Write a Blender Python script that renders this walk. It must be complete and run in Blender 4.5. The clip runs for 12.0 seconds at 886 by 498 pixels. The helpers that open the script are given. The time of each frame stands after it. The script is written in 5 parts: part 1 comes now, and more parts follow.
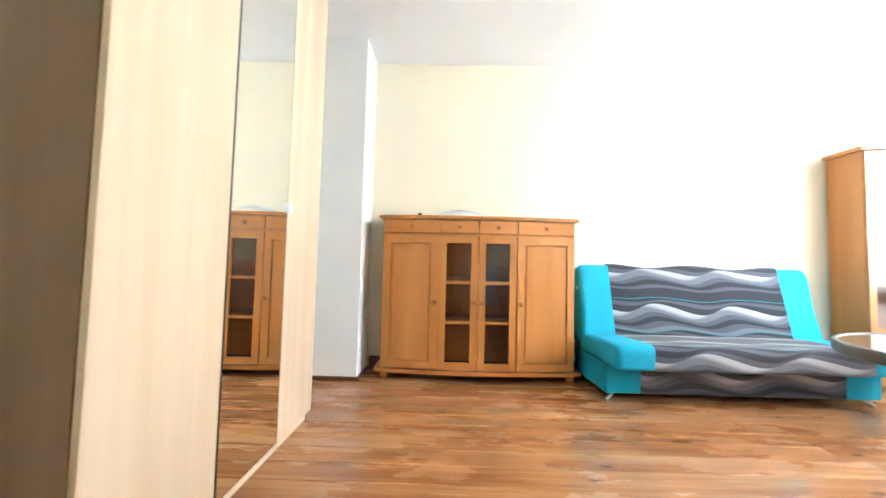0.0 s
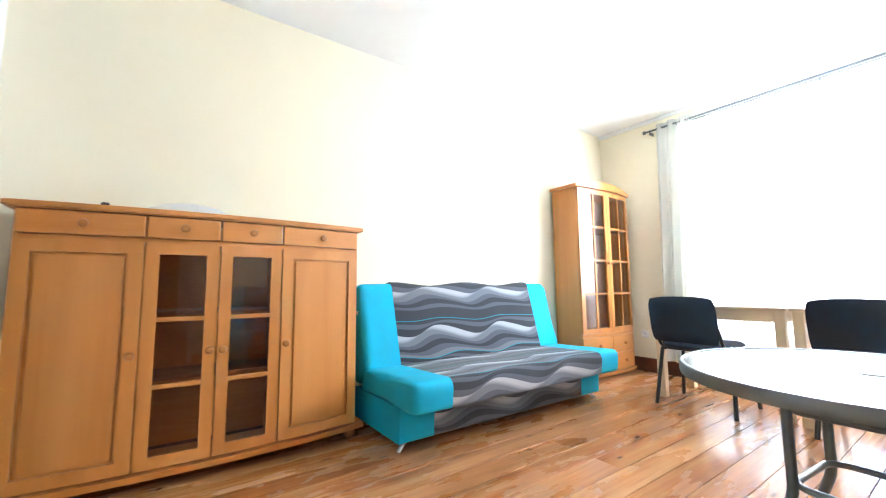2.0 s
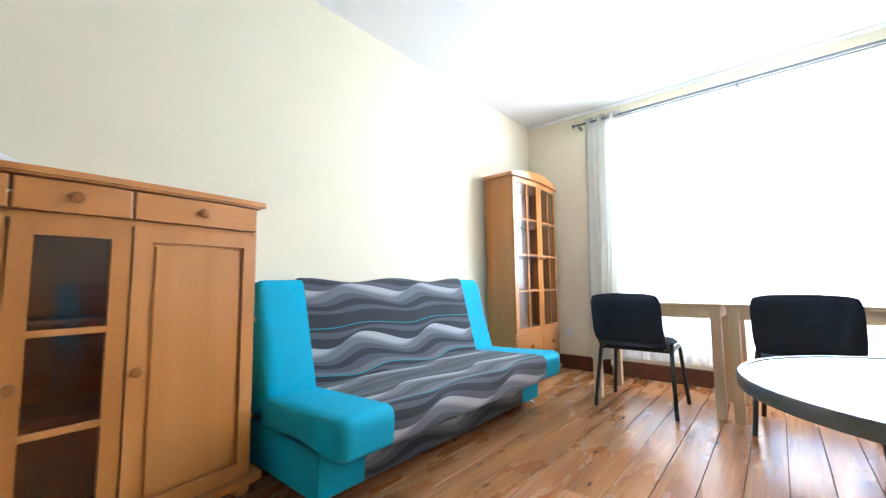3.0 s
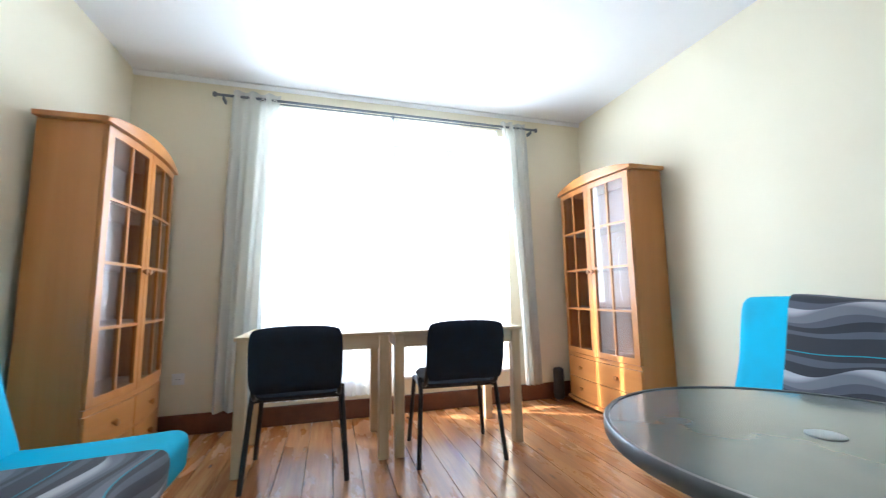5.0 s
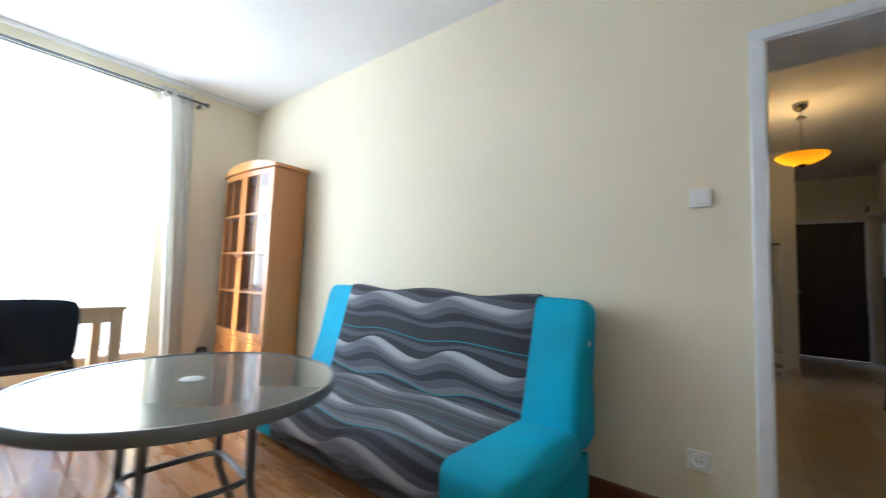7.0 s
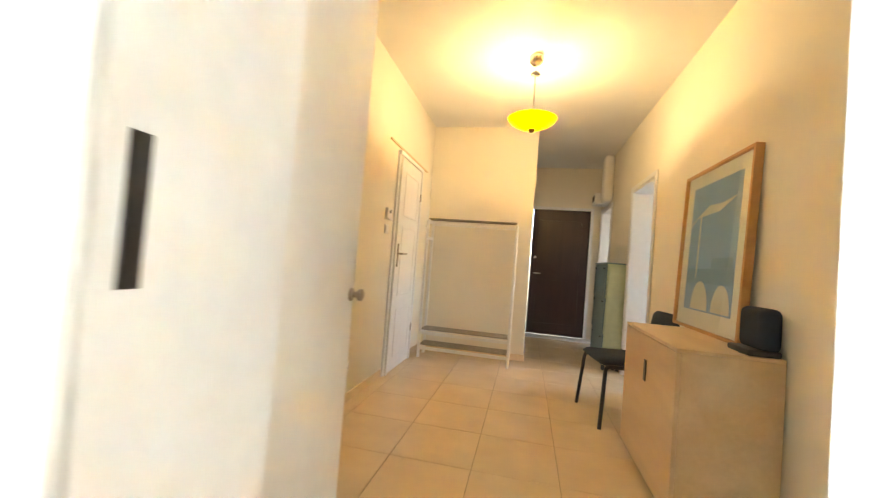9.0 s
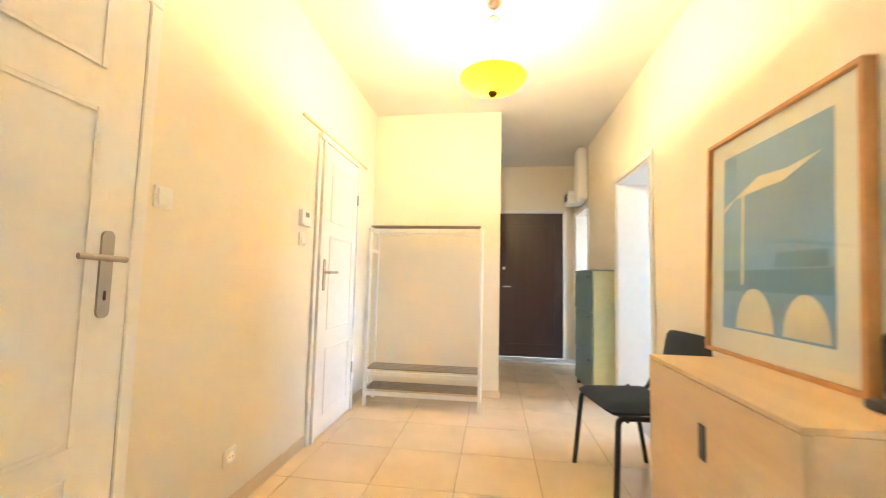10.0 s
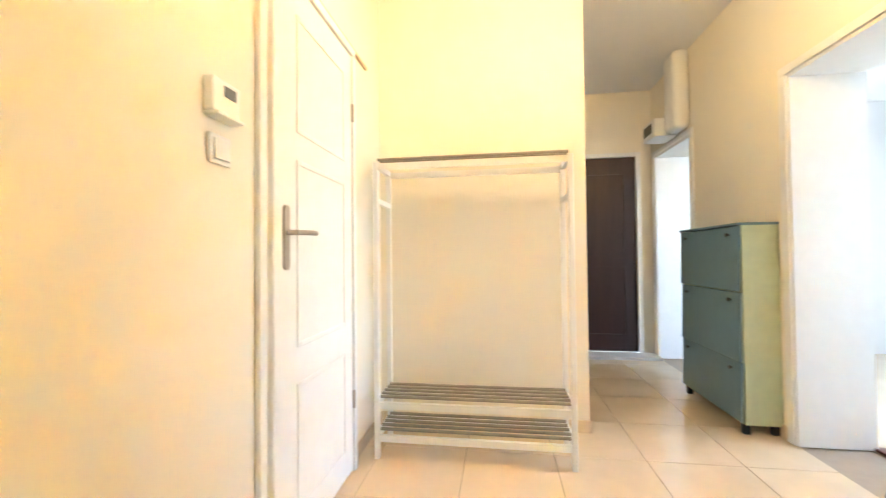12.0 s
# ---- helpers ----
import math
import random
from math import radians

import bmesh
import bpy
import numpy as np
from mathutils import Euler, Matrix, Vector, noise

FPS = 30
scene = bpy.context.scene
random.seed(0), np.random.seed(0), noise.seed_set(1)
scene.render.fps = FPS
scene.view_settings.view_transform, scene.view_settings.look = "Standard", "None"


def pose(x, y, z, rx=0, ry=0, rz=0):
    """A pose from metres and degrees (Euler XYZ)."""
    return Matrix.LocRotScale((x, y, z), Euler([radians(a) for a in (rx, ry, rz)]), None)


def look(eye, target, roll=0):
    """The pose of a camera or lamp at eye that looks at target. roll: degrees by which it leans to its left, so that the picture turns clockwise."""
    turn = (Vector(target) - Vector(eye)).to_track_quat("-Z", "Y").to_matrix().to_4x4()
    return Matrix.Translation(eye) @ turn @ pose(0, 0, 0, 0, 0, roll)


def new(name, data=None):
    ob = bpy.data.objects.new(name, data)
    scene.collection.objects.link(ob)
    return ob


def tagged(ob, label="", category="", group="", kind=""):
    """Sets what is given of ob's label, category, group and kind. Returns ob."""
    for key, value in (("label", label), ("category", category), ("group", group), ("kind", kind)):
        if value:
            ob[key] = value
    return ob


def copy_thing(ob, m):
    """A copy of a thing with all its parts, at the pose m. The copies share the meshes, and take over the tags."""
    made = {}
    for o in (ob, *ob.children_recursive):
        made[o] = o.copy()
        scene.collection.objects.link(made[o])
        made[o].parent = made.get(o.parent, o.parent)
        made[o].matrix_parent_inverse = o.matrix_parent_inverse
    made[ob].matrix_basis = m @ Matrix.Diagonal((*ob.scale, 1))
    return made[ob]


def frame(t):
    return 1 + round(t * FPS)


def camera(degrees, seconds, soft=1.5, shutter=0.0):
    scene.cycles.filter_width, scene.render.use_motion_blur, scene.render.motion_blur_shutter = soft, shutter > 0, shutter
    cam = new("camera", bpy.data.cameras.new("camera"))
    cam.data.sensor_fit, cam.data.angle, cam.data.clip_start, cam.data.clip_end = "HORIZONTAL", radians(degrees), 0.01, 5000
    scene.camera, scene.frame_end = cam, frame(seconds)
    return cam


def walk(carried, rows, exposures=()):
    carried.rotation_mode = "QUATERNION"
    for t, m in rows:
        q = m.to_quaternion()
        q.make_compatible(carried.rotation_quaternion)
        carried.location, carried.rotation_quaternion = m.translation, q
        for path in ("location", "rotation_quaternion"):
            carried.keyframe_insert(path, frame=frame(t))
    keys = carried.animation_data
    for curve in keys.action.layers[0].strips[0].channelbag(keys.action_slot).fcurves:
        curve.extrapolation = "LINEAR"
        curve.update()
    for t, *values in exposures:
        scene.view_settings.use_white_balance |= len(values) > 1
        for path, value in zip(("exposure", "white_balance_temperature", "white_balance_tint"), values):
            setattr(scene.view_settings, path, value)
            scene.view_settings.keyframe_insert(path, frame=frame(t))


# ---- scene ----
cam = camera(97.6, 12.0, soft=1.15, shutter=0.3)
PATH = [
    (0, (0.53, 0.536, 0.896), (0.505, 2.533, 1.006), 1.4),
    (0.5, (0.576, 0.588, 0.825), (0.841, 2.571, 0.833), -0.0),
    (1, (0.634, 0.72, 0.856), (1.183, 2.642, 0.92), 0.5),
    (1.5, (0.614, 0.951, 0.919), (1.464, 2.756, 1.05), 1.3),
    (2, (0.571, 1.321, 0.944), (1.713, 2.951, 1.143), -0.5),
    (2.5, (0.633, 1.602, 0.939), (1.945, 3.102, 1.112), -0.9),
    (4.3, (1.25, 2.466, 0.993), (3.232, 2.616, 1.213), -0.3),
    (4.5, (1.336, 2.504, 0.996), (3.322, 2.408, 1.211), -0.3),
    (4.7, (1.411, 2.523, 1.005), (3.369, 2.207, 1.257), -1.6),
    (5, (1.505, 2.561, 1.019), (3.412, 2.006, 1.25), -0.9),
    (5.5, (1.469, 2.561, 1.042), (3.238, 1.662, 1.287), 0.3),
    (6, (1.288, 2.554, 1.082), (2.821, 1.289, 1.305), -1.6),
    (6.5, (0.97, 2.39, 1.074), (2.496, 1.103, 1.204), 0.2),
    (7, (0.727, 2.057, 1.055), (1.947, 0.479, 1.204), 2.1),
    (7.4, (0.553, 1.753, 1.108), (1.585, 0.045, 1.254), 1.7),
    (7.5, (0.488, 1.68, 1.094), (1.484, -0.049, 1.235), 1.5),
    (7.7, (0.426, 1.529, 1.097), (1.416, -0.208, 1.167), 3.3),
    (9.3, (0.202, 0.006, 1.141), (0.496, -1.97, 1.24), 2.6),
    (9.5, (0.202, -0.185, 1.144), (0.428, -2.154, 1.411), 1.5),
    (9.8, (0.208, -0.461, 1.158), (0.382, -2.443, 1.363), 1.5),
    (10, (0.235, -0.641, 1.148), (0.497, -2.618, 1.299), 1.3),
    (10.2, (0.233, -0.838, 1.13), (0.666, -2.779, 1.349), 0.6),
    (10.5, (0.303, -1.083, 1.154), (0.953, -2.96, 1.384), 2.5),
    (11, (0.425, -1.456, 1.156), (1.184, -3.29, 1.404), 4.4),
    (11.5, (0.635, -1.843, 1.108), (1.319, -3.718, 1.229), 1.1),
    (12, (0.717, -2.052, 1.082), (1.0, -4.031, 1.121), -0.6),
]
EXPOSURES = [(0, 3.53, 6000, 11), (1, 3.57, 5950, 11), (2, 3.30, 5800, 11), (2.5, 3.0, 5700, 11), (4.3, 2.12, 5600, 11), (5, 1.95, 5600, 11), (5.5, 1.95, 5600, 11), (6, 1.62, 5650, 11), (6.6, 1.57, 5700, 11), (7, 2.02, 5700, 11),
             (7.4, 2.68, 5800, 11), (7.7, 3.03, 5900, 11), (9.3, 4.95, 6650, 10), (9.5, 5.08, 6400, 10), (10, 5.50, 5850, 9), (10.5, 5.63, 5700, 8), (12, 5.62, 5800, 8)]
walk(cam, [(t, look(eye, target, roll)) for t, eye, target, roll in PATH], EXPOSURES)

# ---- plan, in metres ----
EAST, NORTH, WEST, CEIL = 4.98, 4.093, -0.86, 2.833      # living room; its south wall is y = 0
THICK = 0.296                                            # wall between living room and hall
DOOR_W, DOOR_E, DOOR_H = -0.185, 0.63, 2.10
HALL_E, HALL_W, HALL_END, COR_E, COR_END, HALL_CEIL = 1.49, -0.93, -4.536, 0.179, -6.50, 2.86
HT = 0.37                                                # wall between hall and side room
KIT_N, KIT_S, KIT_H = -3.69, -4.51, 2.10                 # doorway to the side room

# ---- world, sun, large lights ----
world = bpy.data.worlds.new("world")
scene.world = world
world.use_nodes = True
sky = world.node_tree.nodes.new("ShaderNodeTexSky")
sky.sky_type, sky.sun_disc, sky.dust_density = "NISHITA", False, 1.5
SUN = Vector((-1.0, -1.95, -1.577)).normalized()
sky.sun_elevation, sky.sun_rotation = math.asin(-SUN.z), math.atan2(-SUN.x, -SUN.y)
world.node_tree.links.new(sky.outputs[0], world.node_tree.nodes["Background"].inputs[0])
world.node_tree.nodes["Background"].inputs[1].default_value = 0.13


def lamp(name, kind, m, energy, colour, **more):
    data = bpy.data.lights.new(name, kind)
    data.energy, data.color = energy, colour
    for key, value in more.items():
        if key == "angle":
            data.angle = value
        elif key == "size":
            data.shape, data.size, data.size_y = "RECTANGLE", value[0], value[1]
        elif key == "radius":
            data.shadow_soft_size = value
    ob = new(name, data)
    ob.matrix_world = m
    return ob


lamp("sun", "SUN", look((0, 0, 0), SUN), 5.0, (1.0, 0.93, 0.82), angle=radians(0.5))
lamp("window_daylight", "AREA", look((5.16, 1.99, 1.74), (0, 1.99, 1.74)), 43, (0.86, 0.95, 1.0), size=(2.18, 1.68))
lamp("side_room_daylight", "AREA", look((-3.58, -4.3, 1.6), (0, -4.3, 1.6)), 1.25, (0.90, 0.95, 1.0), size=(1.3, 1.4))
lamp("pendant_bulb", "POINT", pose(0.285, -2.965, 2.385), 2.1, (1.0, 0.67, 0.30), radius=0.03)


# ---- materials ----
def material(name):
    m = bpy.data.materials.new(name)
    m.use_nodes = True
    return m, m.node_tree, m.node_tree.nodes["Principled BSDF"]


def node(tree, kind, inputs=(), **props):
    n = tree.nodes.new("ShaderNode" + kind)
    for key, value in inputs:
        if hasattr(value, "is_output"):
            tree.links.new(value, n.inputs[key])
        else:
            n.inputs[key].default_value = value
    if "op" in props:
        n.operation = props["op"]
    if "blend" in props:
        n.data_type, n.blend_type = "RGBA", props["blend"]
    return n


def ramp(tree, fac, stops):
    n = tree.nodes.new("ShaderNodeValToRGB")
    while len(n.color_ramp.elements) < len(stops):
        n.color_ramp.elements.new(0.5)
    for e, (at, colour) in zip(n.color_ramp.elements, stops):
        e.position, e.color = at, (*colour, 1)
    tree.links.new(fac, n.inputs[0])
    return n.outputs[0]


def coords(tree, scale, which="Object", shift=True):
    out = node(tree, "TexCoord").outputs[which]
    if shift:
        rnd = node(tree, "ObjectInfo").outputs["Random"]
        far = node(tree, "Math", ((0, rnd), (1, 37.0)), op="MULTIPLY").outputs[0]
        out = node(tree, "VectorMath", ((0, out), (1, far)), op="ADD").outputs[0]
    return node(tree, "Mapping", (("Vector", out), ("Scale", scale))).outputs[0]


def bump(tree, bsdf, height, strength, distance=0.002):
    b = node(tree, "Bump", (("Height", height), ("Strength", strength), ("Distance", distance)))
    tree.links.new(b.outputs[0], bsdf.inputs["Normal"])


def wall_paint(name, colour, rough=0.75):
    m, t, b = material(name)
    v = coords(t, (1, 1, 1), shift=False)
    big = node(t, "TexNoise", (("Vector", v), ("Scale", 1.3), ("Detail", 4.0)))
    fine = node(t, "TexNoise", (("Vector", v), ("Scale", 130.0), ("Detail", 3.0)))
    c = ramp(t, big.outputs[0], [(0.3, [x * 0.95 for x in colour]), (0.7, colour)])
    t.links.new(c, b.inputs["Base Color"])
    b.inputs["Roughness"].default_value = rough
    bump(t, b, fine.outputs[0], 0.25, 0.0015)
    return m


def plain(name, colour, rough=0.5, metal=0.0, vary=0.06, scale=14.0, coat=0.0, grain=0.1):
    m, t, b = material(name)
    v = coords(t, (1, 1, 1))
    n = node(t, "TexNoise", (("Vector", v), ("Scale", scale), ("Detail", 6.0)))
    c = ramp(t, n.outputs[0], [(0.3, [x * (1 - vary) for x in colour]), (0.7, [min(1, x * (1 + vary)) for x in colour])])
    t.links.new(c, b.inputs["Base Color"])
    r = node(t, "MapRange", (("Value", n.outputs[0]), ("To Min", rough * 0.85), ("To Max", min(1, rough * 1.15))))
    t.links.new(r.outputs[0], b.inputs["Roughness"])
    b.inputs["Metallic"].default_value = metal
    b.inputs["Coat Weight"].default_value = coat
    f = node(t, "TexNoise", (("Vector", v), ("Scale", scale * 14), ("Detail", 2.0)))
    bump(t, b, f.outputs[0], grain, 0.001)
    return m


def wood(name, dark, light, grain, rough=0.38, coat=0.15, rings=0.5, spread=0.12, fine=0.35, relief=0.12):
    """grain: the scale of the noise along x, y, z; small along the fibres."""
    m, t, b = material(name)
    v = coords(t, grain)
    n1 = node(t, "TexNoise", (("Vector", v), ("Scale", 1.0), ("Detail", 8.0), ("Distortion", rings)))
    n2 = node(t, "TexNoise", (("Vector", coords(t, [g * 7 for g in grain])), ("Scale", 1.0), ("Detail", 4.0)))
    mixed = node(t, "Math", ((0, n1.outputs[0]), (1, node(t, "Math", ((0, n2.outputs[0]), (1, fine)), op="MULTIPLY").outputs[0])), op="ADD").outputs[0]
    rnd = node(t, "ObjectInfo").outputs["Random"]
    mixed = node(t, "Math", ((0, mixed), (1, node(t, "MapRange", (("Value", rnd), ("To Min", -spread), ("To Max", spread))).outputs[0])), op="ADD").outputs[0]
    mid = [(x + y) / 2 for x, y in zip(dark, light)]
    c = ramp(t, mixed, [(0.42, dark), (0.66, mid), (0.9, light)])
    t.links.new(c, b.inputs["Base Color"])
    r = node(t, "MapRange", (("Value", n2.outputs[0]), ("To Min", rough * 0.8), ("To Max", rough * 1.25)))
    t.links.new(r.outputs[0], b.inputs["Roughness"])
    b.inputs["Coat Weight"].default_value = coat
    b.inputs["Coat Roughness"].default_value = 0.25
    bump(t, b, n2.outputs[0], relief, 0.0008)
    return m


def plank_wood():
    m, t, b = material("varnished_floorboards")
    v = coords(t, (0.6, 9, 9))
    n1 = node(t, "TexNoise", (("Vector", v), ("Scale", 1.0), ("Detail", 8.0), ("Roughness", 0.6)))
    n2 = node(t, "TexNoise", (("Vector", coords(t, (3, 60, 60))), ("Scale", 1.0), ("Detail", 4.0)))
    rnd = node(t, "ObjectInfo").outputs["Random"]
    streak = node(t, "Math", ((0, n2.outputs[0]), (1, 0.45), (2, -0.2)), op="MULTIPLY_ADD").outputs[0]
    body = node(t, "Math", ((0, n1.outputs[0]), (1, streak)), op="ADD").outputs[0]
    val = node(t, "Math", ((0, body), (1, node(t, "MapRange", (("Value", rnd), ("To Min", -0.06), ("To Max", 0.06))).outputs[0])), op="ADD").outputs[0]
    c = ramp(t, val, [(0.25, (0.23, 0.080, 0.025)), (0.46, (0.36, 0.146, 0.049)), (0.64, (0.475, 0.227, 0.086)), (0.85, (0.59, 0.335, 0.148))])
    knots = node(t, "TexVoronoi", (("Vector", coords(t, (1.5, 5.0, 5.0))), ("Scale", 1.0)))
    knots.voronoi_dimensions = "2D"
    k = ramp(t, knots.outputs["Distance"], [(0.016, (0.12, 0.05, 0.03)), (0.034, (0.42, 0.26, 0.17)), (0.065, (1, 1, 1))])
    some = node(t, "Math", ((0, node(t, "SeparateXYZ", ((0, knots.outputs["Color"]),)).outputs[0]), (1, 0.45)), op="GREATER_THAN").outputs[0]
    c = node(t, "Mix", ((6, c), (7, k), (0, node(t, "Math", ((0, some), (1, 0.85)), op="MULTIPLY").outputs[0])), blend="MULTIPLY").outputs[2]
    wear = node(t, "TexNoise", (("Vector", coords(t, (1.1, 4.0, 4.0))), ("Scale", 1.0), ("Detail", 6.0), ("Roughness", 0.6)))
    scratch = node(t, "TexNoise", (("Vector", coords(t, (2.2, 42, 42))), ("Scale", 1.0), ("Detail", 5.0), ("Roughness", 0.65)))
    sc = ramp(t, scratch.outputs[0], [(0.33, (0.45, 0.38, 0.34)), (0.43, (1, 1, 1)), (0.60, (1, 1, 1)), (0.70, (1.35, 1.3, 1.25))])
    c = node(t, "Mix", ((6, c), (7, sc), (0, 0.5)), blend="MULTIPLY").outputs[2]
    t.links.new(c, b.inputs["Base Color"])
    r = node(t, "MapRange", (("Value", wear.outputs[0]), ("From Min", 0.3), ("From Max", 0.7), ("To Min", 0.20), ("To Max", 0.34)))
    t.links.new(r.outputs[0], b.inputs["Roughness"])
    b.inputs["Coat Weight"].default_value = 0.3
    b.inputs["Coat Roughness"].default_value = 0.14
    bump(t, b, n2.outputs[0], 0.18, 0.001)
    return m


def wave_fabric():
    """Printed cloth: broad grey waves with pale and turquoise hair lines; UV in metres, v up the cloth."""
    m, t, b = material("wave_print_upholstery")
    uv = node(t, "TexCoord").outputs["UV"]
    sep = node(t, "SeparateXYZ", ((0, uv),))
    u, v = sep.outputs[0], sep.outputs[1]

    def add(a, c):
        return node(t, "Math", ((0, a), (1, c)), op="ADD").outputs[0]

    K, PERIOD = 2 * math.pi / 0.64, 0.62
    dk, md, lg, pale, tq = (0.022, 0.024, 0.034), (0.072, 0.080, 0.104), (0.140, 0.146, 0.176), (0.40, 0.405, 0.44), (0.008, 0.25, 0.33)
    drift = node(t, "TexNoise", (("Vector", uv), ("Scale", 1.1), ("Detail", 0.0)))
    slow = node(t, "Math", ((0, drift.outputs[0]), (1, 0.07), (2, -0.035)), op="MULTIPLY_ADD").outputs[0]
    vm = node(t, "Math", ((0, add(v, slow)), (1, PERIOD)), op="MODULO").outputs[0]

    def swell(phase, amp):
        """A wave that leans over: it climbs slowly and drops fast."""
        x = node(t, "Math", ((0, u), (1, K), (2, phase)), op="MULTIPLY_ADD").outputs[0]
        lean = node(t, "Math", ((0, node(t, "Math", ((0, x),), op="SINE").outputs[0]), (1, 0.28), (2, x)), op="MULTIPLY_ADD").outputs[0]
        return node(t, "Math", ((0, node(t, "Math", ((0, lean),), op="SINE").outputs[0]), (1, amp)), op="MULTIPLY").outputs[0]

    c = dk
    # from the bottom of the repeat upwards: height, swell, phase, colour, width over which the colour comes in
    for high, amp, phase, colour, soft in ((0.044, 0.014, 0.0, md, 0.003), (0.070, 0.020, 0.3, dk, 0.003), (0.104, 0.030, 0.6, md, 0.003), (0.130, 0.036, 1.0, lg, 0.003), (0.162, 0.040, 1.4, pale, 0.03),
                                           (0.200, 0.036, 0.7, md, 0.002), (0.226, 0.028, 0.3, dk, 0.003), (0.262, 0.022, 0.0, md, 0.003), (0.282, 0.020, -0.6, dk, 0.003), (0.302, 0.018, -1.2, tq, 0.002), (0.307, 0.018, -1.2, lg, 0.002),
                                           (0.332, 0.022, -0.6, md, 0.003), (0.362, 0.026, 0.1, dk, 0.003), (0.394, 0.034, 0.5, md, 0.003), (0.424, 0.040, 0.8, lg, 0.003), (0.452, 0.044, 1.2, pale, 0.03),
                                           (0.494, 0.042, 0.5, dk, 0.002), (0.528, 0.024, 0.1, md, 0.003), (0.556, 0.016, -0.2, dk, 0.003), (0.578, 0.012, 0.2, tq, 0.002), (0.583, 0.012, 0.2, dk, 0.002)):
        over = node(t, "Math", ((0, vm), (1, swell(phase, amp))), op="SUBTRACT").outputs[0]
        mask = node(t, "MapRange", (("Value", over), ("From Min", high), ("From Max", high + soft))).outputs[0]
        c = node(t, "Mix", ((6, c if hasattr(c, "is_output") else (*c, 1)), (7, (*colour, 1)), (0, mask)), blend="MIX").outputs[2]
    t.links.new(c, b.inputs["Base Color"])
    b.inputs["Roughness"].default_value = 0.85
    b.inputs["Sheen Weight"].default_value = 0.15
    weave = node(t, "TexNoise", (("Vector", uv), ("Scale", 420.0), ("Detail", 2.0)))
    bump(t, b, weave.outputs[0], 0.3, 0.001)
    return m


def see_through(name, colour, clear, through_light):
    """Thin cloth: part clear, part translucent, part diffuse."""
    m = bpy.data.materials.new(name)
    m.use_nodes = True
    t = m.node_tree
    t.nodes.remove(t.nodes["Principled BSDF"])
    dif = node(t, "BsdfDiffuse", (("Color", (*colour, 1)),))
    tra = node(t, "BsdfTranslucent", (("Color", (*colour, 1)),))
    cl = node(t, "BsdfTransparent")
    a = node(t, "MixShader", ((0, through_light), (1, dif.outputs[0]), (2, tra.outputs[0])))
    wv = node(t, "TexNoise", (("Vector", coords(t, (1, 1, 1), shift=False)), ("Scale", 9.0), ("Detail", 5.0)))
    f = node(t, "MapRange", (("Value", wv.outputs[0]), ("To Min", clear * 0.8), ("To Max", clear * 1.2)))
    b = node(t, "MixShader", ((0, f.outputs[0]), (1, a.outputs[0]), (2, cl.outputs[0])))
    t.links.new(b.outputs[0], t.nodes["Material Output"].inputs[0])
    return m


def glass(name, tint, rough=0.02):
    m = bpy.data.materials.new(name)
    m.use_nodes = True
    t = m.node_tree
    t.nodes.remove(t.nodes["Principled BSDF"])
    cl = node(t, "BsdfTransparent", (("Color", (*tint, 1)),))
    gl = node(t, "BsdfGlossy", (("Roughness", rough), ("Color", (1, 1, 1, 1))))
    lw = node(t, "LayerWeight", (("Blend", 0.5),))
    p5 = node(t, "Math", ((0, lw.outputs["Facing"]), (1, 5.0)), op="POWER")
    f = node(t, "Math", ((0, p5.outputs[0]), (1, 0.85), (2, 0.04)), op="MULTIPLY_ADD")
    mix = node(t, "MixShader", ((0, f.outputs[0]), (1, cl.outputs[0]), (2, gl.outputs[0])))
    t.links.new(mix.outputs[0], t.nodes["Material Output"].inputs[0])
    return m


CREAM = wall_paint("cream_wall_paint", (0.83, 0.765, 0.59))
WHITE_PAINT = wall_paint("white_wall_paint", (0.80, 0.80, 0.80))
CEIL_PAINT = wall_paint("ceiling_paint", (0.83, 0.83, 0.83))
HALL_PAINT = wall_paint("hall_wall_paint", (0.83, 0.78, 0.67))
LACQUER = plain("white_lacquer", (0.80, 0.80, 0.79), 0.35, vary=0.02, grain=0.04)
TRIM_WHITE = plain("white_trim_paint", (0.78, 0.80, 0.83), 0.4, vary=0.03, grain=0.06)
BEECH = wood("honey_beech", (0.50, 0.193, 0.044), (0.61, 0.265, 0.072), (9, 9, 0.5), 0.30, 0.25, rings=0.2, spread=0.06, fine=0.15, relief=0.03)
BEECH_X = wood("honey_beech_lengthwise", (0.50, 0.193, 0.044), (0.61, 0.265, 0.072), (0.5, 9, 9), 0.30, 0.25, rings=0.2, spread=0.06, fine=0.15, relief=0.03)
# darker beech for the knobs: their side shading is in the colour
BEECH_KNOB_SHADED = wood("turned_beech_shaded", (0.33, 0.125, 0.03), (0.44, 0.18, 0.05), (30, 30, 6), 0.3, 0.3)
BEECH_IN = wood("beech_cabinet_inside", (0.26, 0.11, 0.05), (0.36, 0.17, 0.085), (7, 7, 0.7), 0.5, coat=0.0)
BEECH_PALE_IN = wood("pale_bookcase_inside", (0.46, 0.27, 0.18), (0.56, 0.35, 0.25), (7, 7, 0.7), 0.5, coat=0.0)
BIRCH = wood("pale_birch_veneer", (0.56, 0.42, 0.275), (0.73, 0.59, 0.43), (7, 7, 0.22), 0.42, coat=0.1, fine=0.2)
# birch again, with the shade of the wardrobe's near side put into the colour
BIRCH_SHADED = wood("shaded_birch_veneer", (0.12, 0.06, 0.021), (0.185, 0.097, 0.038), (5, 5, 0.35), 0.45, coat=0.05)
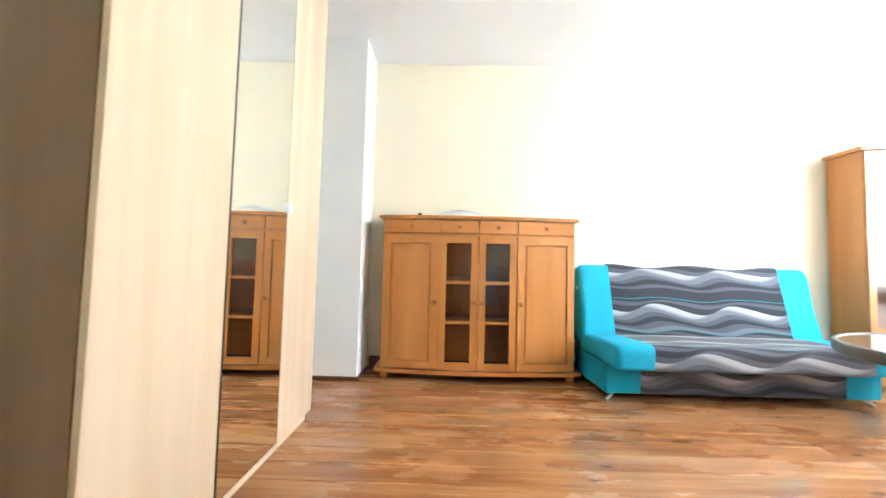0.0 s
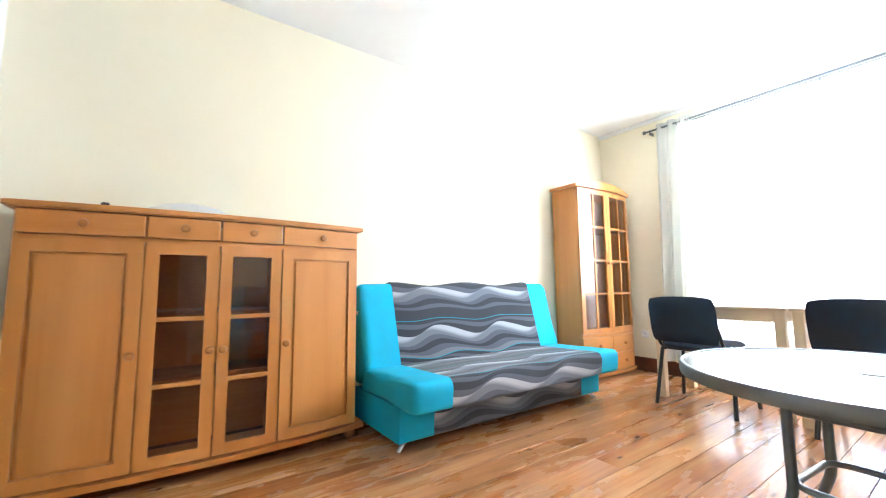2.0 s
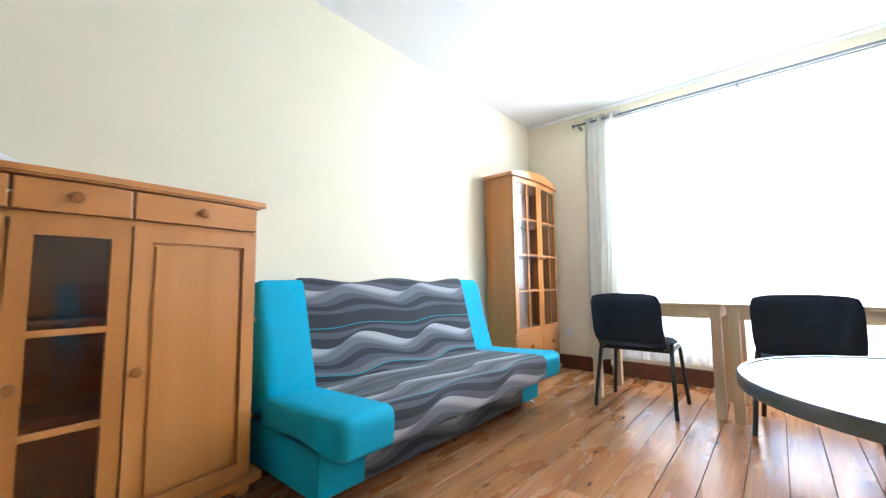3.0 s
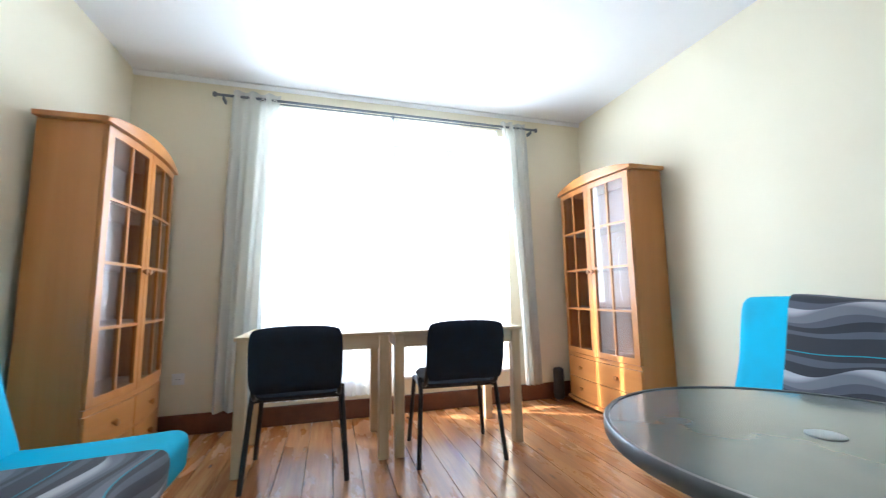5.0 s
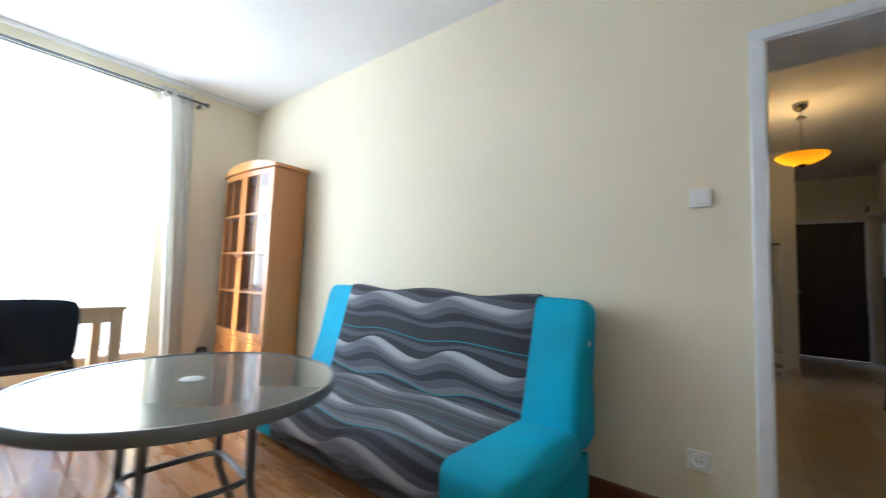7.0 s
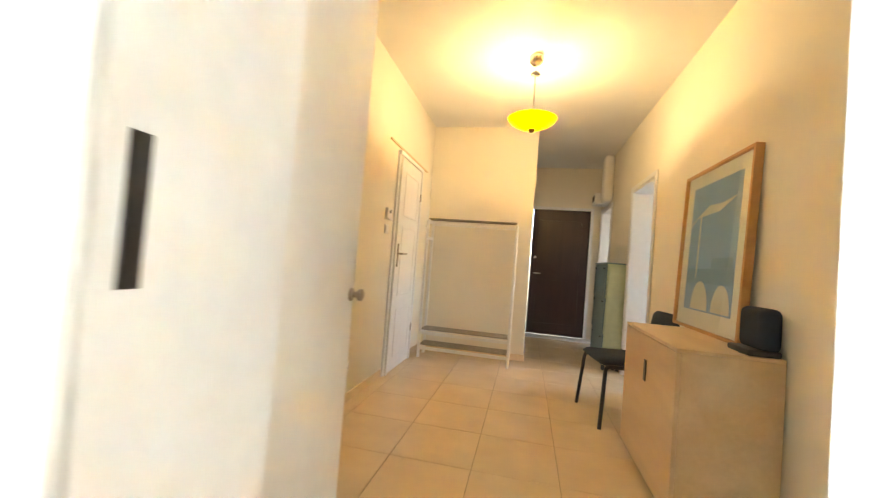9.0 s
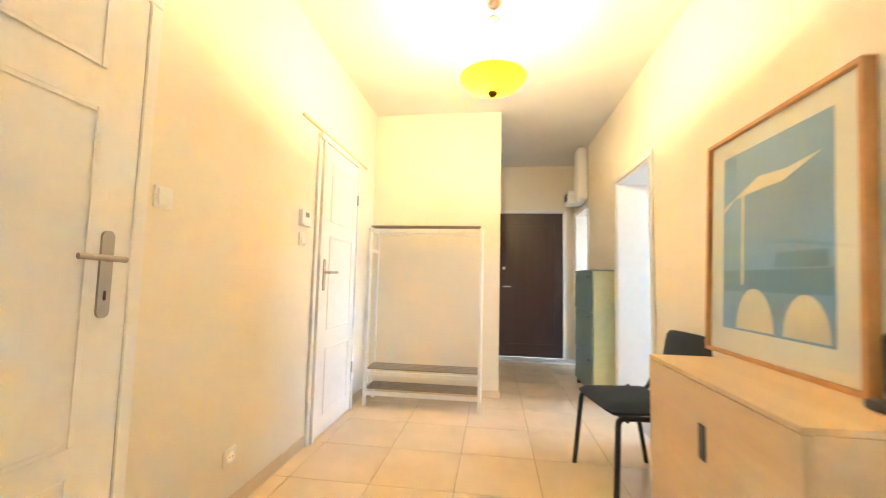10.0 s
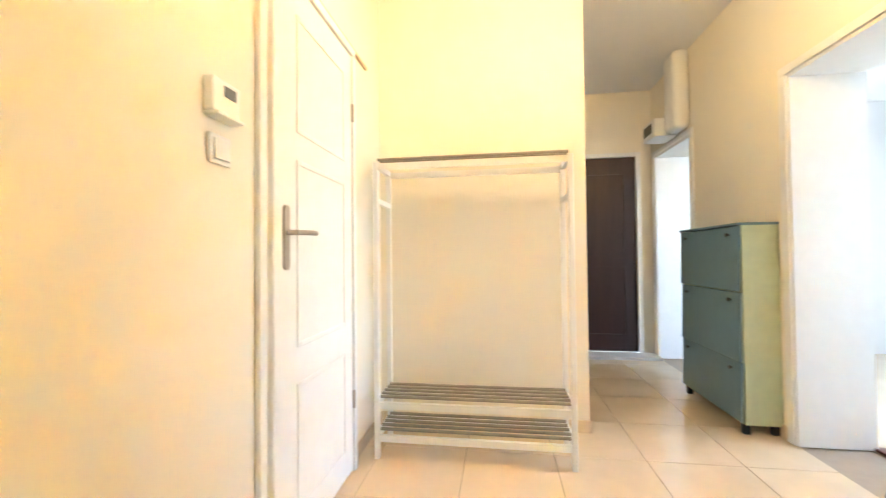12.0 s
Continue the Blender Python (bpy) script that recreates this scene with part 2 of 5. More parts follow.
PINE = wood("raw_pine", (0.60, 0.43, 0.25), (0.74, 0.58, 0.38), (8, 8, 0.8), 0.5, coat=0.0)
PINE_Y = wood("raw_pine_lengthwise", (0.60, 0.43, 0.25), (0.74, 0.58, 0.38), (8, 0.8, 8), 0.45, coat=0.05)
SKIRTING = wood("red_brown_skirting", (0.085, 0.026, 0.011), (0.15, 0.05, 0.021), (1, 8, 8), 0.35)
DRESSER = wood("light_oak_foil", (0.58, 0.42, 0.25), (0.70, 0.54, 0.35), (5, 0.8, 5), 0.45, coat=0.0)
OAK_FRAME = wood("oiled_oak_moulding", (0.42, 0.20, 0.07), (0.56, 0.30, 0.12), (6, 6, 6), 0.4)
DARK_WOOD = wood("dark_mahogany_stain", (0.018, 0.007, 0.006), (0.035, 0.014, 0.011), (10, 10, 0.8), 0.35)
PLANK = plank_wood()
WAVES = wave_fabric()
CYAN = plain("turquoise_velour", (0.008, 0.385, 0.60), 0.8, vary=0.10, scale=5, grain=0.3)
BLACK_CLOTH = plain("black_upholstery", (0.009, 0.020, 0.042), 0.75, vary=0.2, grain=0.3)
BLACK_METAL = plain("black_powder_coat", (0.015, 0.015, 0.017), 0.4)
GREY_METAL = plain("grey_painted_steel", (0.15, 0.165, 0.18), 0.35, metal=0.3)
SLAT_STEEL = plain("warm_grey_steel", (0.30, 0.275, 0.235), 0.38, metal=0.5)
SATIN = plain("satin_nickel", (0.44, 0.40, 0.36), 0.38, metal=0.9, vary=0.06)
CHROME = plain("brushed_steel", (0.62, 0.60, 0.57), 0.28, metal=1.0, vary=0.03)
ALU_DARK = plain("dark_aluminium_edge", (0.07, 0.07, 0.075), 0.3, metal=0.8)
MIRROR = plain("mirror_silver", (0.90, 0.92, 0.91), 0.01, metal=1.0, vary=0.0, grain=0.0)
CASE_GLASS = glass("cabinet_glass", (0.86, 0.82, 0.79))
CLEAR_GLASS = glass("window_glass", (0.95, 0.97, 0.97))
SHEER = see_through("white_voile", (0.92, 0.93, 0.94), 0.07, 0.55)
DRAPE = see_through("pale_grey_curtain", (0.66, 0.66, 0.62), 0.03, 0.30)
TILE = plain("beige_porcelain", (0.72, 0.58, 0.40), 0.11, vary=0.06, scale=4, grain=0.02)
GROUT = plain("tile_grout", (0.36, 0.29, 0.21), 0.9)
PLUG = plain("pale_grey_plastic", (0.46, 0.48, 0.48), 0.5, vary=0.04)
PLASTIC = plain("white_plastic", (0.80, 0.80, 0.78), 0.35, vary=0.02, grain=0.02)
FROSTED = plain("frosted_white_glass", (0.68, 0.68, 0.68), 0.3, vary=0.03, grain=0.02)
DARK_PLASTIC = plain("dark_grey_plastic", (0.03, 0.032, 0.035), 0.45)
BLUE_GREY = plain("blue_grey_lacquer", (0.135, 0.215, 0.245), 0.45, vary=0.05)
PALE_GREEN = plain("pale_green_lacquer", (0.47, 0.52, 0.33), 0.5, vary=0.05)
STONE = plain("pale_marble_step", (0.55, 0.50, 0.45), 0.3, vary=0.15, scale=9)
PAPER = plain("ivory_mat_board", (0.80, 0.77, 0.70), 0.8, vary=0.02)
PRINT_BLUE = plain("muted_blue_print", (0.19, 0.36, 0.60), 0.7, vary=0.12, scale=3)
PRINT_TEAL = plain("dark_teal_print", (0.12, 0.27, 0.45), 0.7, vary=0.15, scale=5)
PRINT_SAND = plain("sand_print", (0.70, 0.65, 0.54), 0.7, vary=0.1, scale=5)
PALE_GROUND = plain("pale_ground_sheet", (0.50, 0.49, 0.46), 0.8, vary=0.15, scale=0.6)
SOIL = plain("subfloor", (0.05, 0.03, 0.02), 0.9)


def yellow_shade():
    m, t, b = material("yellow_glass_shade")
    b.inputs["Base Color"].default_value = (0.80, 0.55, 0.01, 1)
    b.inputs["Roughness"].default_value = 0.3
    tr = node(t, "BsdfTranslucent", (("Color", (0.95, 0.68, 0.01, 1)),))
    mix = node(t, "MixShader", ((0, 0.6), (1, b.outputs[0]), (2, tr.outputs[0])))
    t.links.new(mix.outputs[0], t.nodes["Material Output"].inputs[0])
    return m


SHADE = yellow_shade()


def glowing(name, colour, strength):
    m, t, b = material(name)
    b.inputs["Emission Color"].default_value = (*colour, 1)
    b.inputs["Emission Strength"].default_value = strength
    return m


BULB = glowing("lit_bulb", (1.0, 0.75, 0.4), 3.4)


def tabletop_glass():
    m, t, b = material("smoked_table_glass")
    v = coords(t, (1, 1, 1), shift=False)
    n = node(t, "TexNoise", (("Vector", v), ("Scale", 4.0), ("Detail", 2.0)))
    c = ramp(t, n.outputs[0], [(0.3, (0.12, 0.155, 0.155)), (0.7, (0.155, 0.195, 0.195))])
    t.links.new(c, b.inputs["Base Color"])
    dapple = node(t, "TexNoise", (("Vector", v), ("Scale", 70.0), ("Detail", 3.0)))
    bump(t, b, dapple.outputs[0], 0.05, 0.001)
    b.inputs["Roughness"].default_value = 0.13
    b.inputs["Coat Weight"].default_value = 0.5
    b.inputs["Coat Roughness"].default_value = 0.06
    return m


TABLE_GLASS = tabletop_glass()


# ---- mesh helpers ----
def thing(name, m, label, category, group=""):
    ob = new(name)
    ob.empty_display_size = 0.05
    ob.matrix_basis = m
    return tagged(ob, label, category, group)


def part(name, bm, mat, parent=None, label="", smooth=False):
    me = bpy.data.meshes.new(name)
    bmesh.ops.recalc_face_normals(bm, faces=bm.faces)
    bm.to_mesh(me)
    bm.free()
    me.materials.append(mat)
    if smooth:
        me.shade_smooth()
        me.set_sharp_from_angle(angle=radians(40))
    ob = new(name, me)
    ob.parent = parent
    if label:
        ob["label"] = label
    return ob


def box(bm, x0, y0, z0, x1, y1, z1, bevel=0.0, seg=1):
    vs = [bm.verts.new(p) for p in ((x0, y0, z0), (x1, y0, z0), (x1, y1, z0), (x0, y1, z0), (x0, y0, z1), (x1, y0, z1), (x1, y1, z1), (x0, y1, z1))]
    fs = [bm.faces.new([vs[i] for i in f]) for f in ((0, 3, 2, 1), (4, 5, 6, 7), (0, 1, 5, 4), (1, 2, 6, 5), (2, 3, 7, 6), (3, 0, 4, 7))]
    if bevel:
        bmesh.ops.bevel(bm, geom=list({e for f in fs for e in f.edges}), offset=bevel, segments=seg, affect="EDGES", profile=0.5)
    return bm


def boxes(*bounds, bevel=0.0, seg=1):
    bm = bmesh.new()
    for b in bounds:
        box(bm, *b, bevel=bevel, seg=seg)
    return bm


def tube(bm, pts, r, n=10, flat=1.0):
    pts = [Vector(p) for p in pts]
    rings = []
    side = None
    for i, p in enumerate(pts):
        d = (pts[min(i + 1, len(pts) - 1)] - pts[max(i - 1, 0)]).normalized()
        if side is None:
            side = d.cross(Vector((0, 0, 1)) if abs(d.z) < 0.9 else Vector((0, 1, 0))).normalized()
        side = (side - d * side.dot(d)).normalized()
        up = d.cross(side)
        rings.append([bm.verts.new(p + side * (r * math.cos(a)) + up * (r * flat * math.sin(a))) for a in (2 * math.pi * k / n for k in range(n))])
    for a, b in zip(rings, rings[1:]):
        for k in range(n):
            bm.faces.new((a[k], a[(k + 1) % n], b[(k + 1) % n], b[k]))
    bm.faces.new(rings[0][::-1])
    bm.faces.new(rings[-1])
    return bm


def curve_pts(pts, radius, n=6):
    """A polyline with its corners rounded."""
    pts = [Vector(p) for p in pts]
    out = [pts[0]]
    for a, b, c in zip(pts, pts[1:], pts[2:]):
        p, q = b + (a - b).normalized() * radius, b + (c - b).normalized() * radius
        out += [p.lerp(b, s / n).lerp(b.lerp(q, s / n), s / n) for s in range(n + 1)]
    return out + [pts[-1]]


def lathe(bm, profile, n=32, at=(0, 0, 0)):
    rings = []
    for r, z in profile:
        rings.append([bm.verts.new((at[0] + r * math.cos(2 * math.pi * k / n), at[1] + r * math.sin(2 * math.pi * k / n), at[2] + z)) for k in range(n)])
    for a, b in zip(rings, rings[1:]):
        for k in range(n):
            bm.faces.new((a[k], a[(k + 1) % n], b[(k + 1) % n], b[k]))
    bm.faces.new(rings[0][::-1])
    bm.faces.new(rings[-1])
    return bm


def turn(bm, m):
    bmesh.ops.transform(bm, matrix=m, verts=bm.verts)
    return bm


def panels(ob, mat, named):
    for name, bounds in named:
        part(name, boxes(bounds, bevel=0.001), mat, ob)


def ring_tube(radius, r, z, n=40, k=8):
    bm = bmesh.new()
    rows = []
    for i in range(n):
        a = 2 * math.pi * i / n
        rows.append([bm.verts.new(((radius + r * math.cos(2 * math.pi * j / k)) * math.cos(a), (radius + r * math.cos(2 * math.pi * j / k)) * math.sin(a), z + r * math.sin(2 * math.pi * j / k))) for j in range(k)])
    for i in range(n):
        a, b = rows[i], rows[(i + 1) % n]
        for j in range(k):
            bm.faces.new((a[j], a[(j + 1) % k], b[(j + 1) % k], b[j]))
    return bm


def structure(name, bm, mat, label="", smooth=False):
    return tagged(part(name, bm, mat, None, label, smooth), kind="structure")


# ---- living room shell ----
WIN_S, WIN_N, WIN_B, WIN_T = 0.88, 3.10, 0.28, 2.60
OUT = EAST + 0.38
structure("wall_east", boxes((EAST, -0.3, 0, OUT, WIN_S, CEIL), (EAST, WIN_N, 0, OUT, NORTH + 0.25, CEIL),
                             (EAST, WIN_S, 0, OUT, WIN_N, WIN_B), (EAST, WIN_S, WIN_T, OUT, WIN_N, CEIL)), CREAM, "cream painted wall with the window opening")
structure("wall_north", boxes((WEST, NORTH, 0, EAST, NORTH + 0.25, CEIL)), CREAM, "cream painted plaster wall")
structure("wall_pillar", boxes((WEST, 3.69, 0, -0.18, NORTH - 0.001, CEIL)), WHITE_PAINT, "white painted chimney breast")
structure("wall_west", boxes((WEST - 0.2, -THICK, 0, WEST, NORTH + 0.25, CEIL)), CREAM, "cream painted plaster wall")
structure("wall_south", boxes((WEST, -THICK, 0, DOOR_W - 0.02, 0, CEIL), (DOOR_E + 0.02, -THICK, 0, EAST, 0, CEIL), (DOOR_W - 0.02, -THICK, DOOR_H + 0.02, DOOR_E + 0.02, 0, CEIL)), CREAM,
          "cream painted wall with the doorway to the hall")
structure("ceiling", boxes((WEST - 0.2, 0.0, CEIL, OUT, NORTH + 0.25, CEIL + 0.15)), CEIL_PAINT, "white painted ceiling")
structure("subfloor", boxes((WEST, 0, -0.12, EAST, NORTH, -0.022)), SOIL)
cornice = bmesh.new()
tube(cornice, [(EAST - 0.010, 0, CEIL - 0.014), (EAST - 0.010, NORTH, CEIL - 0.014)], 0.026, 8)
structure("trim_cornice", cornice, CEIL_PAINT, "narrow white moulding under the ceiling", True)


def skirting(name, bounds):
    return structure(name, boxes(*bounds, bevel=0.006), SKIRTING, "red-brown varnished wooden skirting board")


skirting("baseboard_north", [(-0.16, NORTH - 0.022, 0, EAST - 0.02, NORTH - 0.001, 0.11)])
skirting("baseboard_pillar", [(WEST + 0.002, 3.668, 0, -0.158, 3.689, 0.03), (-0.179, 3.69, 0, -0.158, NORTH - 0.024, 0.03)])
skirting("baseboard_east", [(EAST - 0.022, 0.024, 0, EAST - 0.001, NORTH - 0.024, 0.15)])
skirting("baseboard_south", [(DOOR_E + 0.07, 0.001, 0, EAST - 0.024, 0.022, 0.11)])

# door lining and casing between living room and hall
lining = structure("door_1", boxes((DOOR_W - 0.02, -THICK - 0.005, 0, DOOR_W, 0.005, DOOR_H), (DOOR_E, -THICK - 0.005, 0, DOOR_E + 0.02, 0.005, DOOR_H),
                                   (DOOR_W - 0.02, -THICK - 0.005, DOOR_H, DOOR_E + 0.02, 0.005, DOOR_H + 0.02)), TRIM_WHITE, "white painted door lining, its door standing open into the hall")
for y0, y1 in ((0.005, 0.022), (-THICK - 0.022, -THICK - 0.005)):
    part("casing", boxes((DOOR_W - 0.06, y0, 0, DOOR_W - 0.006, y1, DOOR_H + 0.006), (DOOR_E + 0.006, y0, 0, DOOR_E + 0.06, y1, DOOR_H + 0.006),
                         (DOOR_W - 0.06, y0, DOOR_H + 0.006, DOOR_E + 0.06, y1, DOOR_H + 0.06), bevel=0.004), TRIM_WHITE, lining)
part("strike_plate", boxes((DOOR_E - 0.003, -0.045, 1.08, DOOR_E - 0.0005, -0.02, 1.25)), ALU_DARK, lining, "dark metal strike plate")

# unseen sheet outside, added so the slits between the voile panels come out bright
structure("ground", boxes((OUT + 0.3, -700, -4.3, OUT + 1500, 700, -4.0)), PALE_GROUND, "unseen pale ground sheet, added to brighten the gaps in the voile")

# ---- window ----
win = structure("window_1", boxes((OUT - 0.14, WIN_S, WIN_B, OUT - 0.08, WIN_S + 0.07, WIN_T), (OUT - 0.14, WIN_N - 0.07, WIN_B, OUT - 0.08, WIN_N, WIN_T),
                                  (OUT - 0.14, WIN_S + 0.07, WIN_B, OUT - 0.08, WIN_N - 0.07, WIN_B + 0.07), (OUT - 0.14, WIN_S + 0.07, WIN_T - 0.07, OUT - 0.08, WIN_N - 0.07, WIN_T),
                                  (OUT - 0.13, 1.52, WIN_B + 0.07, OUT - 0.08, 1.60, WIN_T - 0.07), (OUT - 0.13, 2.30, WIN_B + 0.07, OUT - 0.08, 2.38, WIN_T - 0.07)), LACQUER, "wide white window behind a voile curtain")
for y0, y1 in ((WIN_S + 0.07, 1.52), (1.60, 2.30), (2.38, WIN_N - 0.07)):
    pane = part("pane", boxes((OUT - 0.105, y0, WIN_B + 0.07, OUT - 0.099, y1, WIN_T - 0.07)), CLEAR_GLASS, win)
    pane.visible_shadow = False
part("window_sill", boxes((EAST - 0.015, WIN_S + 0.01, WIN_B + 0.001, OUT - 0.14, WIN_N - 0.01, WIN_B + 0.03), bevel=0.006), LACQUER, win)


def cloth(y0, y1, z0, z1, x, folds, depth, seed, foot=None):
    """A hanging cloth in upright folds, with a thin body."""
    rnd = random.Random(seed)
    bm = bmesh.new()
    nu, nv = folds * 10, 14
    ph = [rnd.uniform(-0.5, 0.5) for _ in range(folds + 2)]
    grid = []
    for j in range(nv + 1):
        s = j / nv
        row = []
        for i in range(nu + 1):
            u = i / nu
            k = u * folds
            wob = ph[int(k)] * (1 - k % 1) + ph[int(k) + 1] * (k % 1)
            d = depth * (0.55 + 0.45 * s) * math.sin(2 * math.pi * k + wob * 1.6 * s) + 0.012 * math.sin(5 * s + wob * 4)
            f0, f1 = foot or (y0, y1)
            e = s ** 0.6
            y = (y0 + (y1 - y0) * u) * (1 - e) + (f0 + (f1 - f0) * u) * e + 0.01 * wob * s
            row.append(bm.verts.new((x + d, y, z1 + (z0 - z1) * s)))
        grid.append(row)
    for a, b in zip(grid, grid[1:]):
        for i in range(nu):
            bm.faces.new((a[i], a[i + 1], b[i + 1], b[i]))
    return bm


def curtain(name, label, y0, y1, z0, z1, x, folds, depth, mat, seed, foot=None):
    ob = thing(name, pose(0, 0, 0), label, "curtain", "window curtains")
    part("cloth", cloth(y0, y1, z0, z1, x, folds, depth, seed, foot), mat, ob, smooth=True)
    return ob


ROD_X, ROD_Z = 4.905, 2.675
left_drape = curtain("curtain", "pale grey eyelet curtain drawn to the window's side", 2.99, 3.36, 0.16, ROD_Z + 0.05, ROD_X, 3, 0.042, DRAPE, 3, (3.10, 3.40))
right_drape = curtain("curtain", "pale grey eyelet curtain drawn to the window's side", 0.69, 0.95, 0.16, ROD_Z + 0.05, ROD_X, 3, 0.036, DRAPE, 8, (0.62, 0.775))
for ob, y0, y1 in ((left_drape, 2.99, 3.36), (right_drape, 0.69, 0.96)):
    for k in range(8):
        y = y0 + (k + 0.5) * (y1 - y0) / 8
        part("eyelet", turn(ring_tube(0.024, 0.004, 0, 18, 6), pose(ROD_X, y, ROD_Z, 90, 0, 45 if k % 2 else -45)), CHROME, ob, smooth=True)
voile = curtain("voile_curtain", "white see-through voile curtain hung across the window", 0.98, 1.42, 0.40, ROD_Z - 0.03, EAST - 0.045, 6, 0.014, SHEER, 5)
part("cloth", cloth(1.515, 1.94, 0.40, ROD_Z - 0.03, EAST - 0.045, 6, 0.014, 7), SHEER, voile, smooth=True)
part("cloth", cloth(2.03, 3.12, 0.19, ROD_Z - 0.03, EAST - 0.045, 15, 0.014, 9), SHEER, voile, smooth=True)
rod = thing("curtain_rod", pose(0, 0, 0), "grey metal double curtain rod above the window", "curtain rod")
part("rod", tube(bmesh.new(), [(ROD_X, 0.575, ROD_Z), (ROD_X, 3.48, ROD_Z)], 0.011, 12), GREY_METAL, rod, smooth=True)
part("back_rod", tube(bmesh.new(), [(EAST - 0.045, 0.92, ROD_Z - 0.012), (EAST - 0.045, 3.14, ROD_Z - 0.012)], 0.007, 8), GREY_METAL, rod, smooth=True)
for y in (0.56, 3.495):
    part("finial", lathe(bmesh.new(), [(0.004, -0.022), (0.014, -0.016), (0.018, 0), (0.014, 0.016), (0.004, 0.022)], 16, (ROD_X, y, ROD_Z)), GREY_METAL, rod, smooth=True)
for y in (0.62, 2.03, 3.43):
    part("bracket", boxes((ROD_X - 0.006, y - 0.008, ROD_Z - 0.045, EAST - 0.001, y + 0.008, ROD_Z - 0.013), bevel=0.003), GREY_METAL, rod)
for k in range(22):
    part("ring", turn(ring_tube(0.016, 0.002, 0, 14, 5), pose(EAST - 0.045, 0.99 + k * 0.1, ROD_Z - 0.026, 90, 0, 75)), CHROME, rod, smooth=True)


# ---- wardrobe ----
def wardrobe():
    ob = thing("wardrobe", pose(-0.26, 1.39, 0), "tall birch-veneer wardrobe with a mirrored middle door", "wardrobe")
    w, h, d = 1.49, 2.56, 0.58
    panels(ob, BIRCH_SHADED, [("side_panel", (-d, 0, 0, -0.024, 0.018, h)), ("side_panel", (-d, w - 0.018, 0, -0.024, w, h)), ("top_panel", (-d, 0.018, h - 0.02, -0.024, w - 0.018, h)), ("bottom_panel", (-d, 0.018, 0.07, -0.024, w - 0.018, 0.09)), ("back_panel", (-d, 0.018, 0.09, -d + 0.01, w - 0.018, h - 0.02))])
    part("plinth", boxes((-0.05, 0.018, 0, -0.028, w - 0.018, 0.068)), BIRCH, ob)
    for y0, y1 in ((0.002, 0.525), (1.031, w - 0.002)):
        part("door", boxes((-0.021, y0, 0.055, 0, y1, h - 0.004), bevel=0.0015), BIRCH, ob)
    door = part("door", boxes((-0.021, 0.529, 0.055, -0.004, 1.027, h - 0.004)), ALU_DARK, ob, "mirrored door with a dark edge")
    part("mirror", boxes((-0.0038, 0.536, 0.062, 0.0, 1.020, h - 0.011)), MIRROR, door, "frameless mirror pane")
    part("latch", boxes((-0.002, 1.012, 1.16, 0.02, 1.05, 1.205), bevel=0.004, seg=2), PLASTIC, ob, "small white plastic latch")
    return ob


wardrobe()


# ---- bowed cabinet fronts ----
def bow_slab(bm, width, bow, y0, x0, x1, z0, z1, thick, n=0, bevel=0.0):
    """A piece of a bowed front: it bulges towards -y by bow at the middle."""
    n = n or max(1, int((x1 - x0) / 0.06))
    f = lambda x: y0 - bow * (1 - (2 * x / width) ** 2)
    cols = []
    for i in range(n + 1):
        x = x0 + (x1 - x0) * i / n
        y = f(x)
        cols.append([bm.verts.new(p) for p in ((x, y, z0), (x, y, z1), (x, y + thick, z1), (x, y + thick, z0))])
    for a, b in zip(cols, cols[1:]):
        for k in range(4):
            bm.faces.new((a[k], a[(k + 1) % 4], b[(k + 1) % 4], b[k]))
    bm.faces.new(cols[0])
    bm.faces.new(cols[-1][::-1])
    if bevel:
        rim = [bm.edges.get((a[k], b[k])) for a, b in zip(cols, cols[1:]) for k in (0, 1)] + [bm.edges.get((c[0], c[1])) for c in (cols[0], cols[-1])]
        bmesh.ops.bevel(bm, geom=rim, offset=bevel, segments=2, affect="EDGES", profile=0.5)
    return bm


def knob(parent, x, y, z, mat=None, r=0.0195):
    prof = [(0.5 * r, 0.0), (0.45 * r, 0.008), (0.9 * r, 0.012), (r, 0.018), (0.85 * r, 0.025), (0.3 * r, 0.028)]
    return part("knob", turn(lathe(bmesh.new(), prof, 14), pose(x, y, z, 90, 0, 0)), mat or BEECH_KNOB_SHADED, parent, "turned wooden knob", True)


def glazed_door(parent, width, bow, y0, x0, x1, z0, z1, stile, rows, cols, muntin):
    bm = bmesh.new()
    for a, b, c, d in ((x0, x0 + stile, z0, z1), (x1 - stile, x1, z0, z1), (x0 + stile, x1 - stile, z0, z0 + stile), (x0 + stile, x1 - stile, z1 - stile, z1)):
        bow_slab(bm, width, bow, y0, a, b, c, d, 0.021)
    door = part("door", bm, BEECH, parent, "glazed beech door")
    zs = [z0 + stile + (z1 - z0 - 2 * stile) * k / rows for k in range(rows + 1)]
    xs = [x0 + stile + (x1 - x0 - 2 * stile) * k / cols for k in range(cols + 1)]
    for z in zs[1:-1]:
        part("muntin", bow_slab(bmesh.new(), width, bow, y0 + 0.002, x0 + stile, x1 - stile, z - muntin / 2, z + muntin / 2, 0.016), BEECH, door)
    for x in xs[1:-1]:
        part("muntin", bow_slab(bmesh.new(), width, bow, y0 + 0.003, x - muntin / 2, x + muntin / 2, z0 + stile, z1 - stile, 0.015), BEECH, door)
    for za, zb in zip(zs, zs[1:]):
        for xa, xb in zip(xs, xs[1:]):
            part("pane", bow_slab(bmesh.new(), width, bow, y0 + 0.011, xa, xb, za, zb, 0.003), CASE_GLASS, door)
    return door


